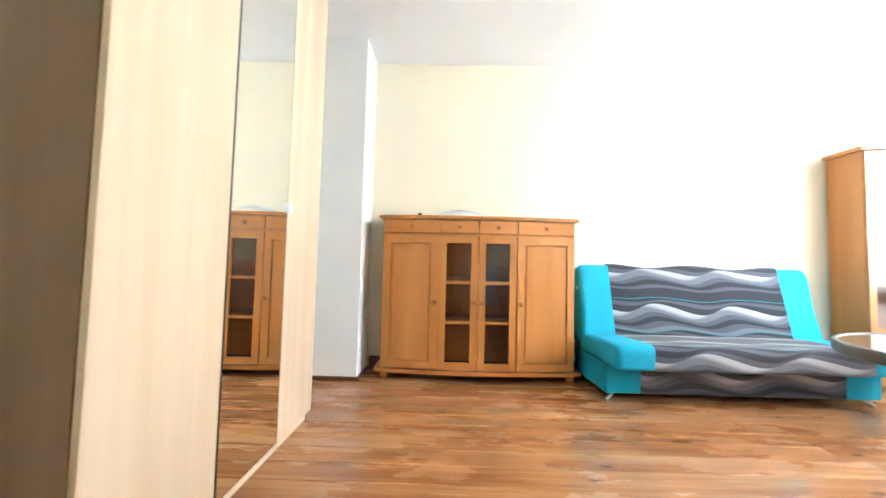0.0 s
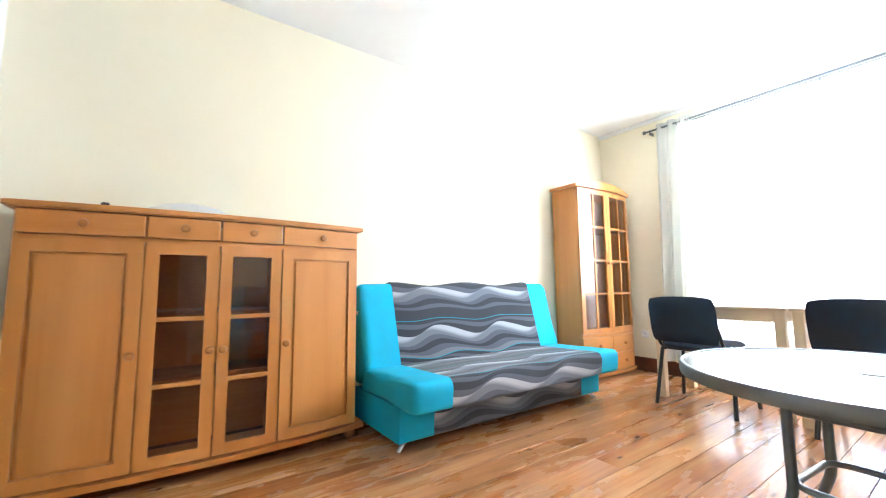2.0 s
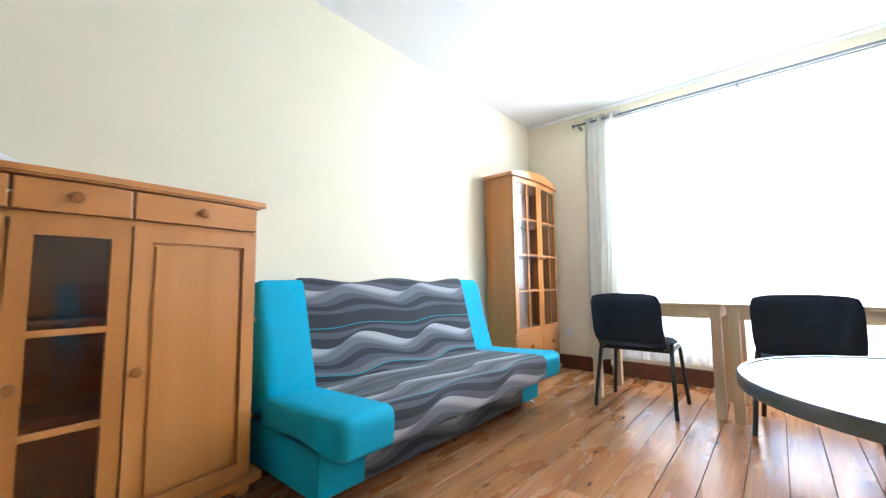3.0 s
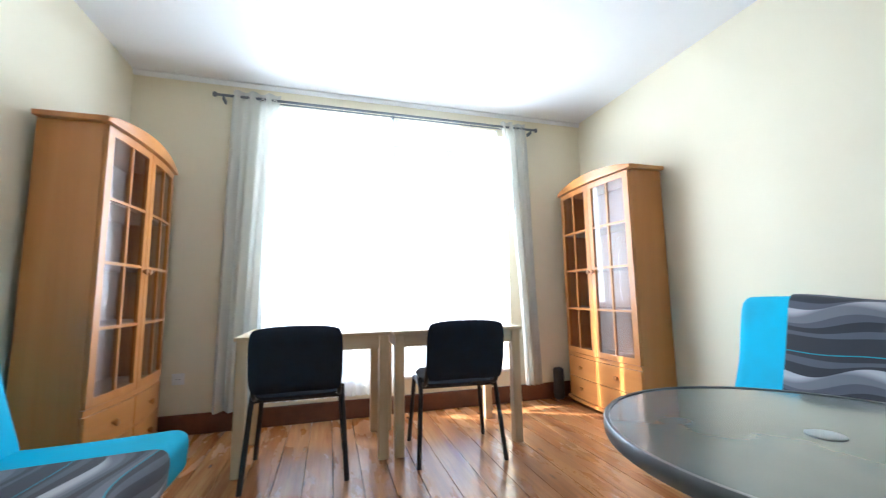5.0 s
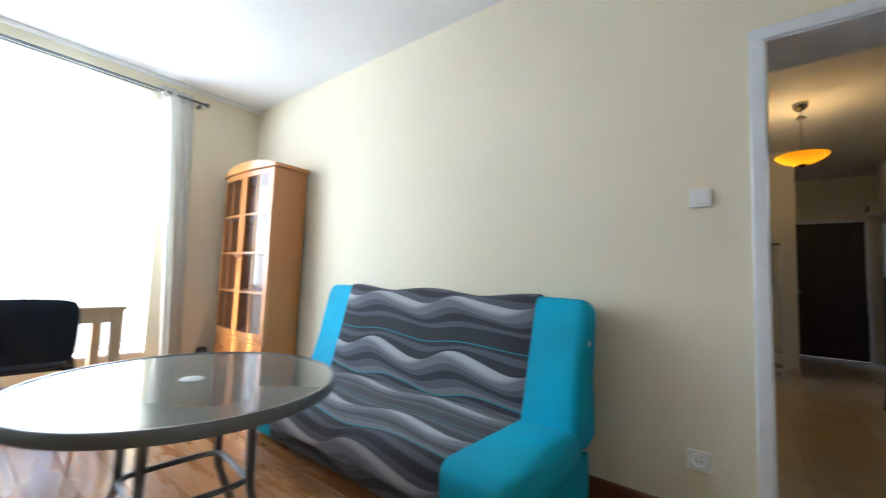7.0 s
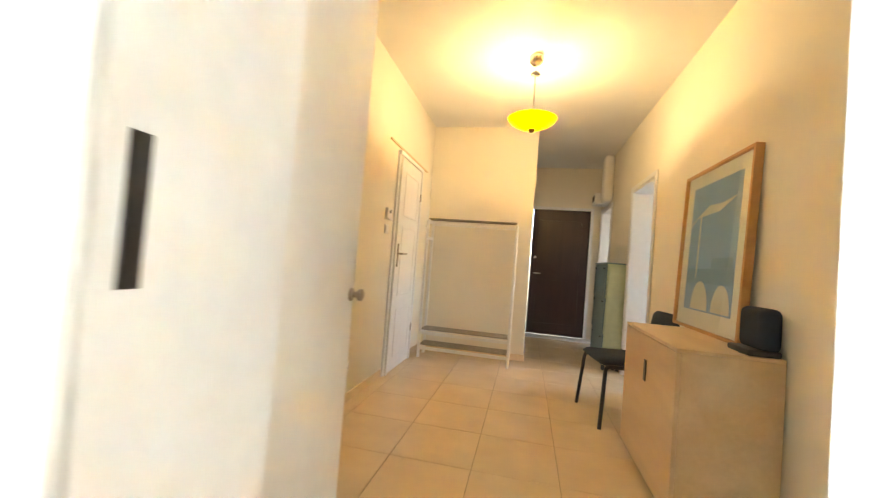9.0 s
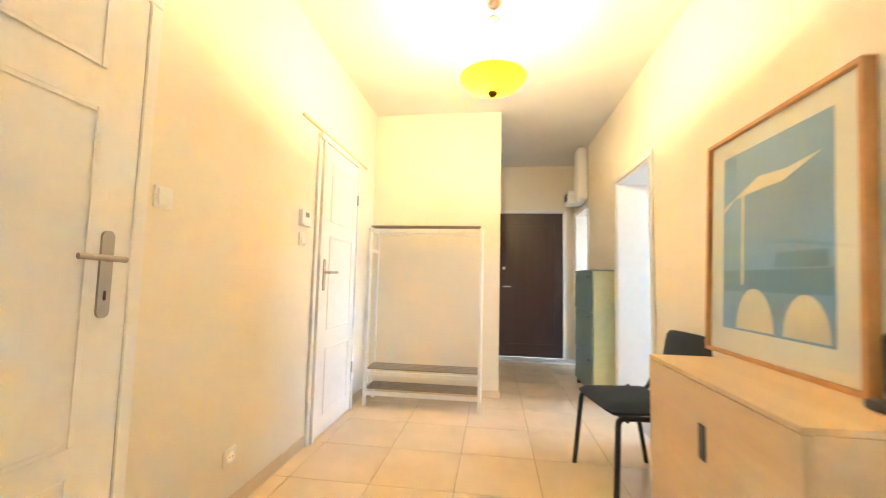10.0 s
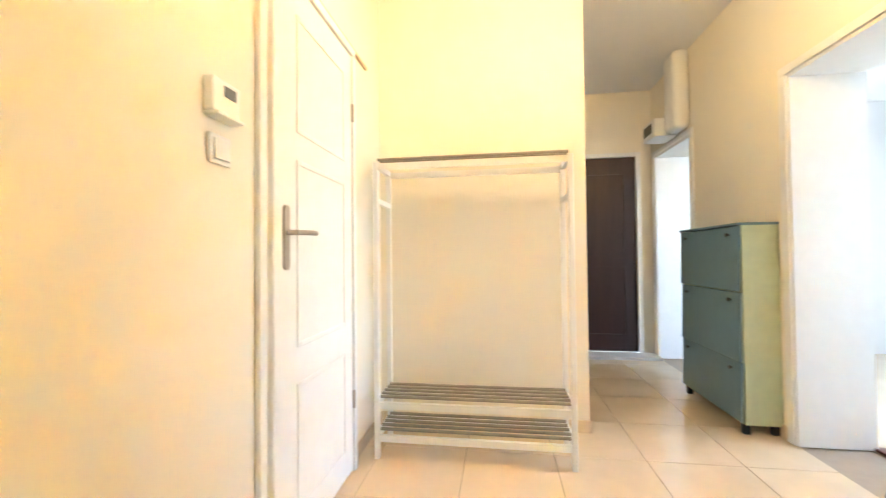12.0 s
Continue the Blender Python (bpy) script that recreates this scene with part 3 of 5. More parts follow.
def panel_door(parent, width, bow, y0, x0, x1, z0, z1, stile):
    bm = bmesh.new()
    for a, b, c, d in ((x0, x0 + stile, z0, z1), (x1 - stile, x1, z0, z1), (x0 + stile, x1 - stile, z0, z0 + stile), (x0 + stile, x1 - stile, z1 - stile, z1)):
        bow_slab(bm, width, bow, y0, a, b, c, d, 0.021)
    door = part("door", bm, BEECH, parent)
    part("panel", bow_slab(bmesh.new(), width, bow, y0 + 0.017, x0 + stile, x1 - stile, z0 + stile, z1 - stile, 0.004), BEECH, door)
    e = 0.014
    part("raised_field", bow_slab(bmesh.new(), width, bow, y0 + 0.006, x0 + stile + e, x1 - stile - e, z0 + stile + e, z1 - stile - e, 0.008, bevel=0.005), BEECH, door)
    return door


def sideboard():
    W, D, bow, h = 1.59, 0.31, 0.06, 1.345
    ob = thing("sideboard", pose(0.788, 3.77, 0), "honey-coloured bow-fronted sideboard with glazed middle doors", "sideboard")
    s = 0.022
    panels(ob, BEECH, [("side_panel", (-W / 2, 0, 0.09, -W / 2 + s, D, h - 0.03)), ("side_panel", (W / 2 - s, 0, 0.09, W / 2, D, h - 0.03)), ("back_panel", (-W / 2 + s, D - 0.01, 0.09, W / 2 - s, D, h - 0.03)), ("divider", (-0.335, 0, 0.09, -0.317, D - 0.01, h - 0.03)), ("divider", (0.301, 0, 0.09, 0.319, D - 0.01, h - 0.03))])
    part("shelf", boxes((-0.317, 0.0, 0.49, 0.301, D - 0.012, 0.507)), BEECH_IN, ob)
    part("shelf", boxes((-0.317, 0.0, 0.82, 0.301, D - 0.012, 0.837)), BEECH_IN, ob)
    part("rail", bow_slab(bmesh.new(), W, bow, 0.004, -W / 2 + s, W / 2 - s, 1.175, 1.20, D - 0.02), BEECH_X, ob)
    part("top", bow_slab(bmesh.new(), 1.69, bow + 0.012, -0.025, -0.835, 0.828, h - 0.022, h, D + 0.03, 40, 0.006), BEECH_X, ob)
    part("top_moulding", bow_slab(bmesh.new(), 1.62, bow + 0.004, -0.022, -0.808, 0.805, h - 0.030, h - 0.022, D + 0.02, 40), BEECH_X, ob)
    part("base", bow_slab(bmesh.new(), 1.69, bow + 0.012, -0.028, -0.845, 0.845, 0.062, 0.09, D + 0.028, 40, 0.007), BEECH_X, ob)
    for x in (-0.77, 0.77):
        for y in (0.03, D - 0.05):
            part("foot", lathe(bmesh.new(), [(0.02, 0), (0.032, 0.012), (0.036, 0.03), (0.026, 0.05), (0.03, 0.062)], 16, (x, y, 0)), BEECH, ob, smooth=True)
    cuts = [-W / 2 + 0.004, -0.327, -0.006, 0.310, W / 2 - 0.004]
    for k, (a, b) in enumerate(zip(cuts, cuts[1:])):
        a, b = a + 0.004, b - 0.004
        dr = part("drawer", bow_slab(bmesh.new(), W, bow, -0.018, a, b, 1.203, h - 0.036, 0.022, bevel=0.005), BEECH_X, ob)
        fx = (a + b) / 2
        knob(dr, fx, -0.018 - bow * (1 - (2 * fx / W) ** 2), 1.256)
        if k in (0, 3):
            door = panel_door(ob, W, bow, -0.018, a, b, 0.10, 1.178, 0.058)
            kx = b - 0.028 if k == 0 else a + 0.028
        else:
            door = glazed_door(ob, W, bow, -0.018, a, b, 0.10, 1.178, 0.056, 3, 1, 0.022)
            kx = b - 0.026 if k == 1 else a + 0.026
        knob(door, kx, -0.018 - bow * (1 - (2 * kx / W) ** 2), 0.635)
    return ob


sideboard()


def bookcase():
    W, D, bow, h = 0.92, 0.30, 0.035, 1.975
    ob = thing("bookcase", pose(4.415, 3.755, 0), "honey-coloured glazed bookcase with an arched crown and drawers", "bookcase", "glazed bookcases")
    s = 0.02
    panels(ob, BEECH, [("side_panel", (-W / 2, 0, 0.05, -W / 2 + s, D, h)), ("side_panel", (W / 2 - s, 0, 0.05, W / 2, D, h)), ("back_board", (-W / 2 + s, D - 0.008, 0.05, W / 2 - s, D, h)), ("top_panel", (-W / 2 + s, 0, h - 0.02, W / 2 - s, D - 0.008, h))])
    part("back_panel", boxes((-W / 2 + s, D - 0.016, 0.46, W / 2 - s, D - 0.0085, h - 0.02)), BEECH_PALE_IN, ob)
    for z in (0.46, 0.86, 1.21, 1.56):
        part("shelf", boxes((-W / 2 + s, 0.002, z, W / 2 - s, D - 0.017, z + 0.018)), BEECH_PALE_IN, ob)
    part("cornice", bow_slab(bmesh.new(), 1.0, bow + 0.01, -0.035, -0.5, 0.5, h, h + 0.028, D + 0.035, 24, 0.008), BEECH_X, ob)
    crown = bmesh.new()
    cols = []
    for i in range(25):
        x = -0.47 + 0.94 * i / 24
        y = -0.03 - (bow + 0.008) * (1 - (2 * x / 1.0) ** 2)
        zt = h + 0.034 + 0.055 * math.cos(x / 0.47 * math.pi / 2) ** 0.8
        cols.append([crown.verts.new(p) for p in ((x, y, h + 0.028), (x, y, zt), (x, y + 0.022, zt), (x, y + 0.022, h + 0.028))])
    for a, b in zip(cols, cols[1:]):
        for k in range(4):
            crown.faces.new((a[k], a[(k + 1) % 4], b[(k + 1) % 4], b[k]))
    crown.faces.new(cols[0])
    crown.faces.new(cols[-1][::-1])
    part("arched_crown", crown, BEECH_X, ob)
    part("plinth", bow_slab(bmesh.new(), 0.98, bow + 0.01, -0.03, -0.48, 0.48, 0.035, 0.06, D + 0.028, 24, 0.007), BEECH_X, ob)
    for x in (-0.42, 0.42):
        for y in (0.03, D - 0.05):
            part("foot", lathe(bmesh.new(), [(0.02, 0), (0.028, 0.01), (0.028, 0.028), (0.02, 0.035)], 14, (x, y, 0)), BEECH, ob, smooth=True)
    part("rail", bow_slab(bmesh.new(), W, bow, -0.014, -W / 2, W / 2, 0.43, 0.462, 0.03), BEECH_X, ob)
    for a, b in ((-W / 2 + 0.004, -0.003), (0.003, W / 2 - 0.004)):
        for z0, z1 in ((0.066, 0.243), (0.249, 0.426)):
            dr = part("drawer", bow_slab(bmesh.new(), W, bow, -0.02, a, b, z0, z1, 0.022, bevel=0.005), BEECH_X, ob)
            kx = (a + b) / 2
            knob(dr, kx, -0.02 - bow * (1 - (2 * kx / W) ** 2), (z0 + z1) / 2)
        door = glazed_door(ob, W, bow, -0.02, a, b, 0.466, h - 0.006, 0.048, 4, 2, 0.016)
        kx = b - 0.024 if a < -0.1 else a + 0.024
        knob(door, kx, -0.02 - bow * (1 - (2 * kx / W) ** 2), 1.19)
    return ob


case_a = bookcase()
copy_thing(case_a, pose(4.39, 0.325, 0, 0, 0, 180))


# ---- sofas ----
def sofa():
    ob = thing("sofa_bed", pose(2.65, 3.6, 0), "turquoise sofa bed with grey wave-print middle panels", "sofa", "sofa beds")
    HALF, MID = 0.985, 0.725

    def loft(profile, x0, x1, ends=(0, 0), wave=0.0, quilt=0.0):
        """Extrudes a rounded side profile (y, z) along x; ends: how far each end is rounded in."""
        pts = profile
        cy, cz = sum(p[0] for p in pts) / len(pts), sum(p[1] for p in pts) / len(pts)
        length = [0.0]
        for a, b in zip(pts, pts[1:] + pts[:1]):
            length.append(length[-1] + math.dist(a, b))
        steps = 24
        st = []
        for i in range(steps + 1):
            x = x0 + (x1 - x0) * i / steps
            st.append((x, 0.0))
        if ends[0]:
            st = [(x0 + ends[0] * (1 - math.cos(a)), ends[0] * (1 - math.sin(a))) for a in (math.pi / 2 * k / 6 for k in range(6))] + [s_ for s_ in st if s_[0] > x0 + ends[0]]
        if ends[1]:
            st = [s_ for s_ in st if s_[0] < x1 - ends[1]] + [(x1 - ends[1] * (1 - math.cos(a)), ends[1] * (1 - math.sin(a))) for a in (math.pi / 2 * k / 6 for k in range(5, -1, -1))]
        bm = bmesh.new()
        uvl = bm.loops.layers.uv.new("UVMap")
        rings = []
        for x, inset in st:
            ring = []
            for k, (y, z) in enumerate(pts):
                dy, dz = y - cy, z - cz
                r = math.hypot(dy, dz)
                f = max(0.0, r - inset) / r
                top = max(0.0, (z - 0.75) / 0.22) if wave else 0.0
                q = quilt * abs(math.sin(math.pi * (x - x0) / 0.362)) if quilt else 0.0
                ring.append(bm.verts.new((x, cy + dy * f - (q if dy < 0 else 0), cz + dz * f + wave * top * math.cos(2 * math.pi * x / 0.72) + (q * 0.4 if dz > 0 else 0))))
            rings.append((x, ring))
        n = len(pts)
        for (xa, a), (xb, b) in zip(rings, rings[1:]):
            for k in range(n):
                f = bm.faces.new((a[k], a[(k + 1) % n], b[(k + 1) % n], b[k]))
                va, vb = length[k], length[k + 1]
                for loop, (uu, vv) in zip(f.loops, ((xa, va), (xa, vb), (xb, vb), (xb, va))):
                    loop[uvl].uv = (uu + 3.0, vv)
        bm.faces.new(rings[0][1][::-1])
        bm.faces.new(rings[-1][1])
        return bm

    def rounded(corners, radii, n=5):
        out = []
        m = len(corners)
        for i in range(m):
            a, b, c = (Vector(corners[(i + k) % m]) for k in (-1, 0, 1))
            r = radii[i]
            p, q = b + (a - b).normalized() * r, b + (c - b).normalized() * r
            out += [tuple(p.lerp(b, s / n).lerp(b.lerp(q, s / n), s / n)) for s in range(n + 1)]
        return out

    def split(profile, longest=0.05):
        out = []
        for a, b in zip(profile, profile[1:] + profile[:1]):
            k = max(1, int(math.dist(a, b) / longest))
            out += [tuple(Vector(a).lerp(Vector(b), i / k)) for i in range(k)]
        return out

    seat = split(rounded([(0.30, 0.26), (-0.43, 0.255), (-0.445, 0.43), (0.24, 0.405)], [0.02, 0.03, 0.07, 0.03]))
    back = split(rounded([(0.36, 0.27), (0.165, 0.36), (0.335, 0.985), (0.455, 0.96), (0.46, 0.30)], [0.03, 0.05, 0.055, 0.04, 0.03]))
    base = split(rounded([(0.42, 0.05), (-0.235, 0.05), (-0.245, 0.252), (0.42, 0.255)], [0.015, 0.015, 0.015, 0.015]))
    part("seat_panel", loft(seat, -MID, MID, quilt=0.006), WAVES, ob, "grey wave-print seat cushion", True)
    part("back_panel", loft(back, -MID, MID, wave=0.014, quilt=0.006), WAVES, ob, "grey wave-print backrest", True)
    part("base_panel", loft(base, -MID, MID), WAVES, ob, "grey wave-print storage base", True)
    for x0, x1, ends in ((-HALF, -MID, (0.05, 0)), (MID, HALF, (0, 0.05))):
        part("seat_end", loft(seat, x0, x1, ends), CYAN, ob, "turquoise velour seat end", True)
        part("back_end", loft(back, x0, x1, ends, wave=0.002), CYAN, ob, "turquoise velour backrest end", True)
        inner = (x0 + 0.02, x1) if x0 < 0 else (x0, x1 - 0.02)
        part("base_end", loft(base, inner[0], inner[1]), CYAN, ob, "turquoise velour base end", True)
    for x in (-0.9, 0.9):
        sx = 1 if x > 0 else -1
        part("leg", tube(bmesh.new(), [(x - 0.04 * sx, -0.16, 0.055), (x, -0.18, 0.04), (x + 0.045 * sx, -0.20, 0.009), (x + 0.055 * sx, -0.204, 0.0)], 0.012, 10), CHROME, ob, "chromed metal foot", True)
        part("leg", tube(bmesh.new(), [(x, 0.33, 0.055), (x, 0.34, 0.0)], 0.018, 10), CHROME, ob, "chromed metal foot", True)
    for x in (-HALF - 0.002, HALF - 0.006):
        part("label", boxes((x, 0.335, 0.76, x + 0.008, 0.36, 0.785), bevel=0.002), PLASTIC, ob, "small white cloth tag")
    return ob


sofa_a = sofa()
copy_thing(sofa_a, pose(2.285, 0.515, 0, 0, 0, 180))


# ---- chairs ----
def visitor_chair(m, label, group):
    ob = thing("chair", m, label, "chair", group)
    S = 0.47

    def pad(w, d, t, bend, n=12):
        bm = bmesh.new()
        grid = {}
        for side in (1, -1):
            for i in range(n + 1):
                for j in range(n + 1):
                    u, v = 2 * i / n - 1, 2 * j / n - 1
                    sq = lambda a, b: a * math.sqrt(max(0, 1 - 0.16 * b ** 4 * abs(a) ** 3))
                    x, y = sq(u, v) * w / 2, sq(v, u) * d / 2
                    edge = max(abs(u), abs(v))
                    if edge > 0.999 and side == -1:
                        grid[side, i, j] = grid[1, i, j]
                        continue
                    z = side * t / 2 * (1 - edge ** 6) + bend * u * u
                    grid[side, i, j] = bm.verts.new((x, y, z))
        for side in (1, -1):
            for i in range(n):
                for j in range(n):
                    vs = [grid[side, a, b] for a, b in ((i, j), (i + 1, j), (i + 1, j + 1), (i, j + 1))]
                    if len(set(vs)) == 4:
                        try:
                            bm.faces.new(vs)
                        except ValueError:
                            pass
        return bm

    part("seat", turn(pad(0.475, 0.45, 0.078, 0.006), pose(0, -0.02, S)), BLACK_CLOTH, ob, "black upholstered seat", True)
    part("backrest", turn(pad(0.475, 0.36, 0.05, -0.03), pose(0, 0.305, 0.685, 80, 0, 0)), BLACK_CLOTH, ob, "black upholstered curved backrest", True)
    for sx in (-1, 1):
        part("leg", tube(bmesh.new(), curve_pts([(sx * 0.272, -0.235, 0), (sx * 0.235, -0.20, S - 0.02), (sx * 0.235, 0.12, S - 0.035)], 0.04), 0.0145, 12), BLACK_METAL, ob, smooth=True)
        part("leg", tube(bmesh.new(), [(sx * 0.272, 0.235, 0), (sx * 0.245, 0.15, S - 0.05), (sx * 0.243, 0.10, S + 0.02)], 0.0145, 12), BLACK_METAL, ob, smooth=True)
        part("back_post", tube(bmesh.new(), curve_pts([(sx * 0.225, -0.05, S - 0.03), (sx * 0.225, 0.21, S - 0.005), (sx * 0.218, 0.30, S + 0.16)], 0.05), 0.013, 12), BLACK_METAL, ob, smooth=True)
    part("cross_bar", tube(bmesh.new(), [(-0.235, -0.15, S - 0.038), (0.235, -0.15, S - 0.038)], 0.01, 8), BLACK_METAL, ob, smooth=True)
    part("cross_bar", tube(bmesh.new(), [(-0.235, 0.10, S - 0.038), (0.235, 0.10, S - 0.038)], 0.01, 8), BLACK_METAL, ob, smooth=True)
    return ob


chair = visitor_chair(pose(4.09, 2.726, 0, 0, 0, 90), "black upholstered visitor chair pushed up to a desk", "visitor chairs at the desks")
copy_thing(chair, pose(4.075, 1.755, 0, 0, 0, 86))
hall_chair = copy_thing(chair, pose(-0.567, -3.07, 0, 0, 0, 100))
tagged(hall_chair, "black upholstered visitor chair against the hall wall", "chair", "hall chair")


# ---- desks ----
def desk():
    ob = thing("desk", pose(4.04, 1.25, 0), "plain raw pine desk under the window", "desk", "pine desks")
    w, d, h, g = 0.915, 0.62, 0.785, 0.062
    part("tabletop", boxes((0, 0, h - 0.022, d, w, h), bevel=0.003), PINE_Y, ob)
    for x in (0.012, d - 0.012 - g):
        for y in (0.012, w - 0.012 - g):
            part("leg", boxes((x, y, 0, x + g, y + g, h - 0.022), bevel=0.004), PINE, ob)
    for x in (0.022, d - 0.04):
        part("apron", boxes((x, 0.075, h - 0.105, x + 0.02, w - 0.075, h - 0.023)), PINE_Y, ob)
    for y in (0.022, w - 0.042):
        part("apron", boxes((0.075, y, h - 0.105, d - 0.075, y + 0.02, h - 0.023)), PINE, ob)
    return ob


first_desk = desk()
copy_thing(first_desk, pose(4.045, 2.18, 0))


# ---- round garden table ----
def round_table():
    ob = thing("garden_table", pose(2.115, 1.538, 0), "round garden table with a smoked glass top on grey tubes", "table")
    R, h = 0.44, 0.706
    part("tabletop", lathe(bmesh.new(), [(R - 0.012, h - 0.008), (R - 0.012, h)], 72), TABLE_GLASS, ob, "smoked glass pane")
    part("rim", lathe(bmesh.new(), [(R - 0.012, h - 0.032), (R - 0.002, h - 0.032), (R, h - 0.026), (R, h - 0.002), (R - 0.004, h + 0.003), (R - 0.013, h + 0.003), (R - 0.0125, h - 0.01)], 72), GREY_METAL, ob, "grey metal rim", True)
    part("parasol_plug", lathe(bmesh.new(), [(0.034, h + 0.0005), (0.034, h + 0.002), (0.030, h + 0.0035), (0.002, h + 0.0035)], 28), PLUG, ob, "pale grey plastic plug", True)
    part("hub_ring", ring_tube(0.045, 0.006, 0.60, 24), GREY_METAL, ob, smooth=True)

    def corner(k, r, z):
        a = math.radians(130 + 90 * k)
        return (r * math.cos(a), r * math.sin(a), z)

    for k in range(4):
        part("leg", tube(bmesh.new(), curve_pts([corner(k, 0.20, h - 0.033), corner(k, 0.20, 0.37), corner(k, 0.365, 0.10), corner(k, 0.368, 0.0)], 0.035), 0.0135, 12), GREY_METAL, ob, smooth=True)
        part("spoke", tube(bmesh.new(), [corner(k, 0.045, 0.60), corner(k, 0.165, 0.60)], 0.004, 8), GREY_METAL, ob, smooth=True)

    def square_ring(r, z, tube_r):
        """A tube bent into a square with rounded corners, the corners at the legs."""
        mid = [(Vector(corner(k, r, z)) + Vector(corner(k + 1, r, z))) / 2 for k in range(4)]
        pts = []
        for k in range(4):
            pts += curve_pts([mid[k - 1], corner(k, r, z), mid[k]], 0.06)[:-1]
        return tube(bmesh.new(), pts + [mid[3]], tube_r, 10)

    part("upper_ring", square_ring(0.205, 0.60, 0.0095), GREY_METAL, ob, smooth=True)
    part("lower_ring", square_ring(0.205, 0.40, 0.0095), GREY_METAL, ob, smooth=True)
    return ob


round_table()

# ---- hall shell ----
HB = -THICK - 0.001
structure("wall_hall_east", boxes((HALL_E, HALL_END, 0, HALL_E + 0.2, -1.84, HALL_CEIL), (HALL_E, -0.96, 0, HALL_E + 0.2, HB, HALL_CEIL), (HALL_E, -1.84, 2.13, HALL_E + 0.2, -0.96, HALL_CEIL),
                                  (HALL_E + 0.12, -1.84, 0, HALL_E + 0.2, -0.96, 2.13)), HALL_PAINT, "cream painted hall wall")
structure("wall_hall_end", boxes((COR_E, COR_END - 0.15, 0, HALL_E + 0.2, HALL_END, HALL_CEIL)), HALL_PAINT, "cream painted end wall behind the coat rack")
structure("wall_hall_west", boxes((HALL_W - HT, KIT_N, 0, HALL_W, HB, HALL_CEIL), (HALL_W - HT, KIT_S, KIT_H, HALL_W, KIT_N, HALL_CEIL), (HALL_W - HT, -5.62, 0, HALL_W, KIT_S, HALL_CEIL),
                                  (HALL_W - HT, -6.40, 2.11, HALL_W, -5.62, HALL_CEIL), (HALL_W - HT, COR_END - 0.15, 0, HALL_W, -6.40, HALL_CEIL))
          , HALL_PAINT, "cream painted hall wall with a doorway")
structure("wall_corridor_end", boxes((HALL_W, COR_END - 0.15, 0, -0.77, COR_END, HALL_CEIL), (0.165, COR_END - 0.15, 0, COR_E, COR_END, HALL_CEIL), (-0.77, COR_END - 0.15, 2.15, 0.165, COR_END, HALL_CEIL)), HALL_PAINT,
          "cream painted wall round the front door")
structure("ceiling_hall", boxes((HALL_W - HT, COR_END - 0.15, HALL_CEIL, HALL_E + 0.2, -0.002, HALL_CEIL + 0.13)), CEIL_PAINT, "white painted hall ceiling")
structure("floor_bed_hall", boxes((HALL_W - HT, COR_END - 0.15, -0.12, HALL_E + 0.2, -0.001, -0.008)), GROUT, "grouted hall floor")


def tile_skirting(name, bounds):
    return structure(name, boxes(*bounds, bevel=0.003), TILE, "beige tile skirting")


tile_skirting("baseboard_hall_east", [(HALL_E - 0.011, -3.185, 0, HALL_E - 0.001, -1.89, 0.075), (HALL_E - 0.011, HALL_END + 0.002, 0, HALL_E - 0.001, -4.02, 0.075)])
tile_skirting("baseboard_hall_end", [(COR_E, HALL_END + 0.001, 0, HALL_E - 0.014, HALL_END + 0.011, 0.075), (COR_E - 0.011, COR_END + 0.02, 0, COR_E - 0.001, HALL_END + 0.011, 0.075)])
tile_skirting("baseboard_hall_west", [(HALL_W + 0.001, KIT_N + 0.07, 0, HALL_W + 0.011, HB - 0.03, 0.075), (HALL_W + 0.001, -5.56, 0, HALL_W + 0.011, KIT_S - 0.07, 0.075)])

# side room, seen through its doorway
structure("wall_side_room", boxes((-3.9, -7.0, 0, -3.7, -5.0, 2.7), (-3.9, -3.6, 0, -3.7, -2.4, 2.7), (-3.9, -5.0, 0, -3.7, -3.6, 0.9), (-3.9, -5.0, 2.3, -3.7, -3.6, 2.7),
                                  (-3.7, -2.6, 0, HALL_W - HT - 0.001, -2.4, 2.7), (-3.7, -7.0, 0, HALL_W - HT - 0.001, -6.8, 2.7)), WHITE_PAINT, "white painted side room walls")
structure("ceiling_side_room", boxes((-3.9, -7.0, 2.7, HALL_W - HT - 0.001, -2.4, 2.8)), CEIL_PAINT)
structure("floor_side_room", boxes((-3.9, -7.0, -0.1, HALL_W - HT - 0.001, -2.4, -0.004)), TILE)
lining2 = structure("door_2", boxes((HALL_W - HT - 0.01, KIT_S, 0, HALL_W + 0.004, KIT_S + 0.018, KIT_H), (HALL_W - HT - 0.01, KIT_N - 0.018, 0, HALL_W + 0.004, KIT_N, KIT_H),
                                    (HALL_W - HT - 0.01, KIT_S + 0.018, KIT_H - 0.018, HALL_W + 0.004, KIT_N - 0.018, KIT_H)), LACQUER, "white door lining of the side room, its door folded away")
part("casing", boxes((HALL_W + 0.004, KIT_S - 0.05, 0, HALL_W + 0.018, KIT_S + 0.006, KIT_H), (HALL_W + 0.004, KIT_N - 0.006, 0, HALL_W + 0.018, KIT_N + 0.05, KIT_H), (HALL_W + 0.004, KIT_S - 0.05, KIT_H, HALL_W + 0.018, KIT_N + 0.05, KIT_H + 0.05), bevel=0.003), LACQUER, lining2)
part("leaf", boxes((HALL_W - 1.09, KIT_N + 0.0, 0.01, HALL_W - HT - 0.012, KIT_N + 0.04, KIT_H - 0.02), bevel=0.002), LACQUER, lining2, "white door leaf standing open")

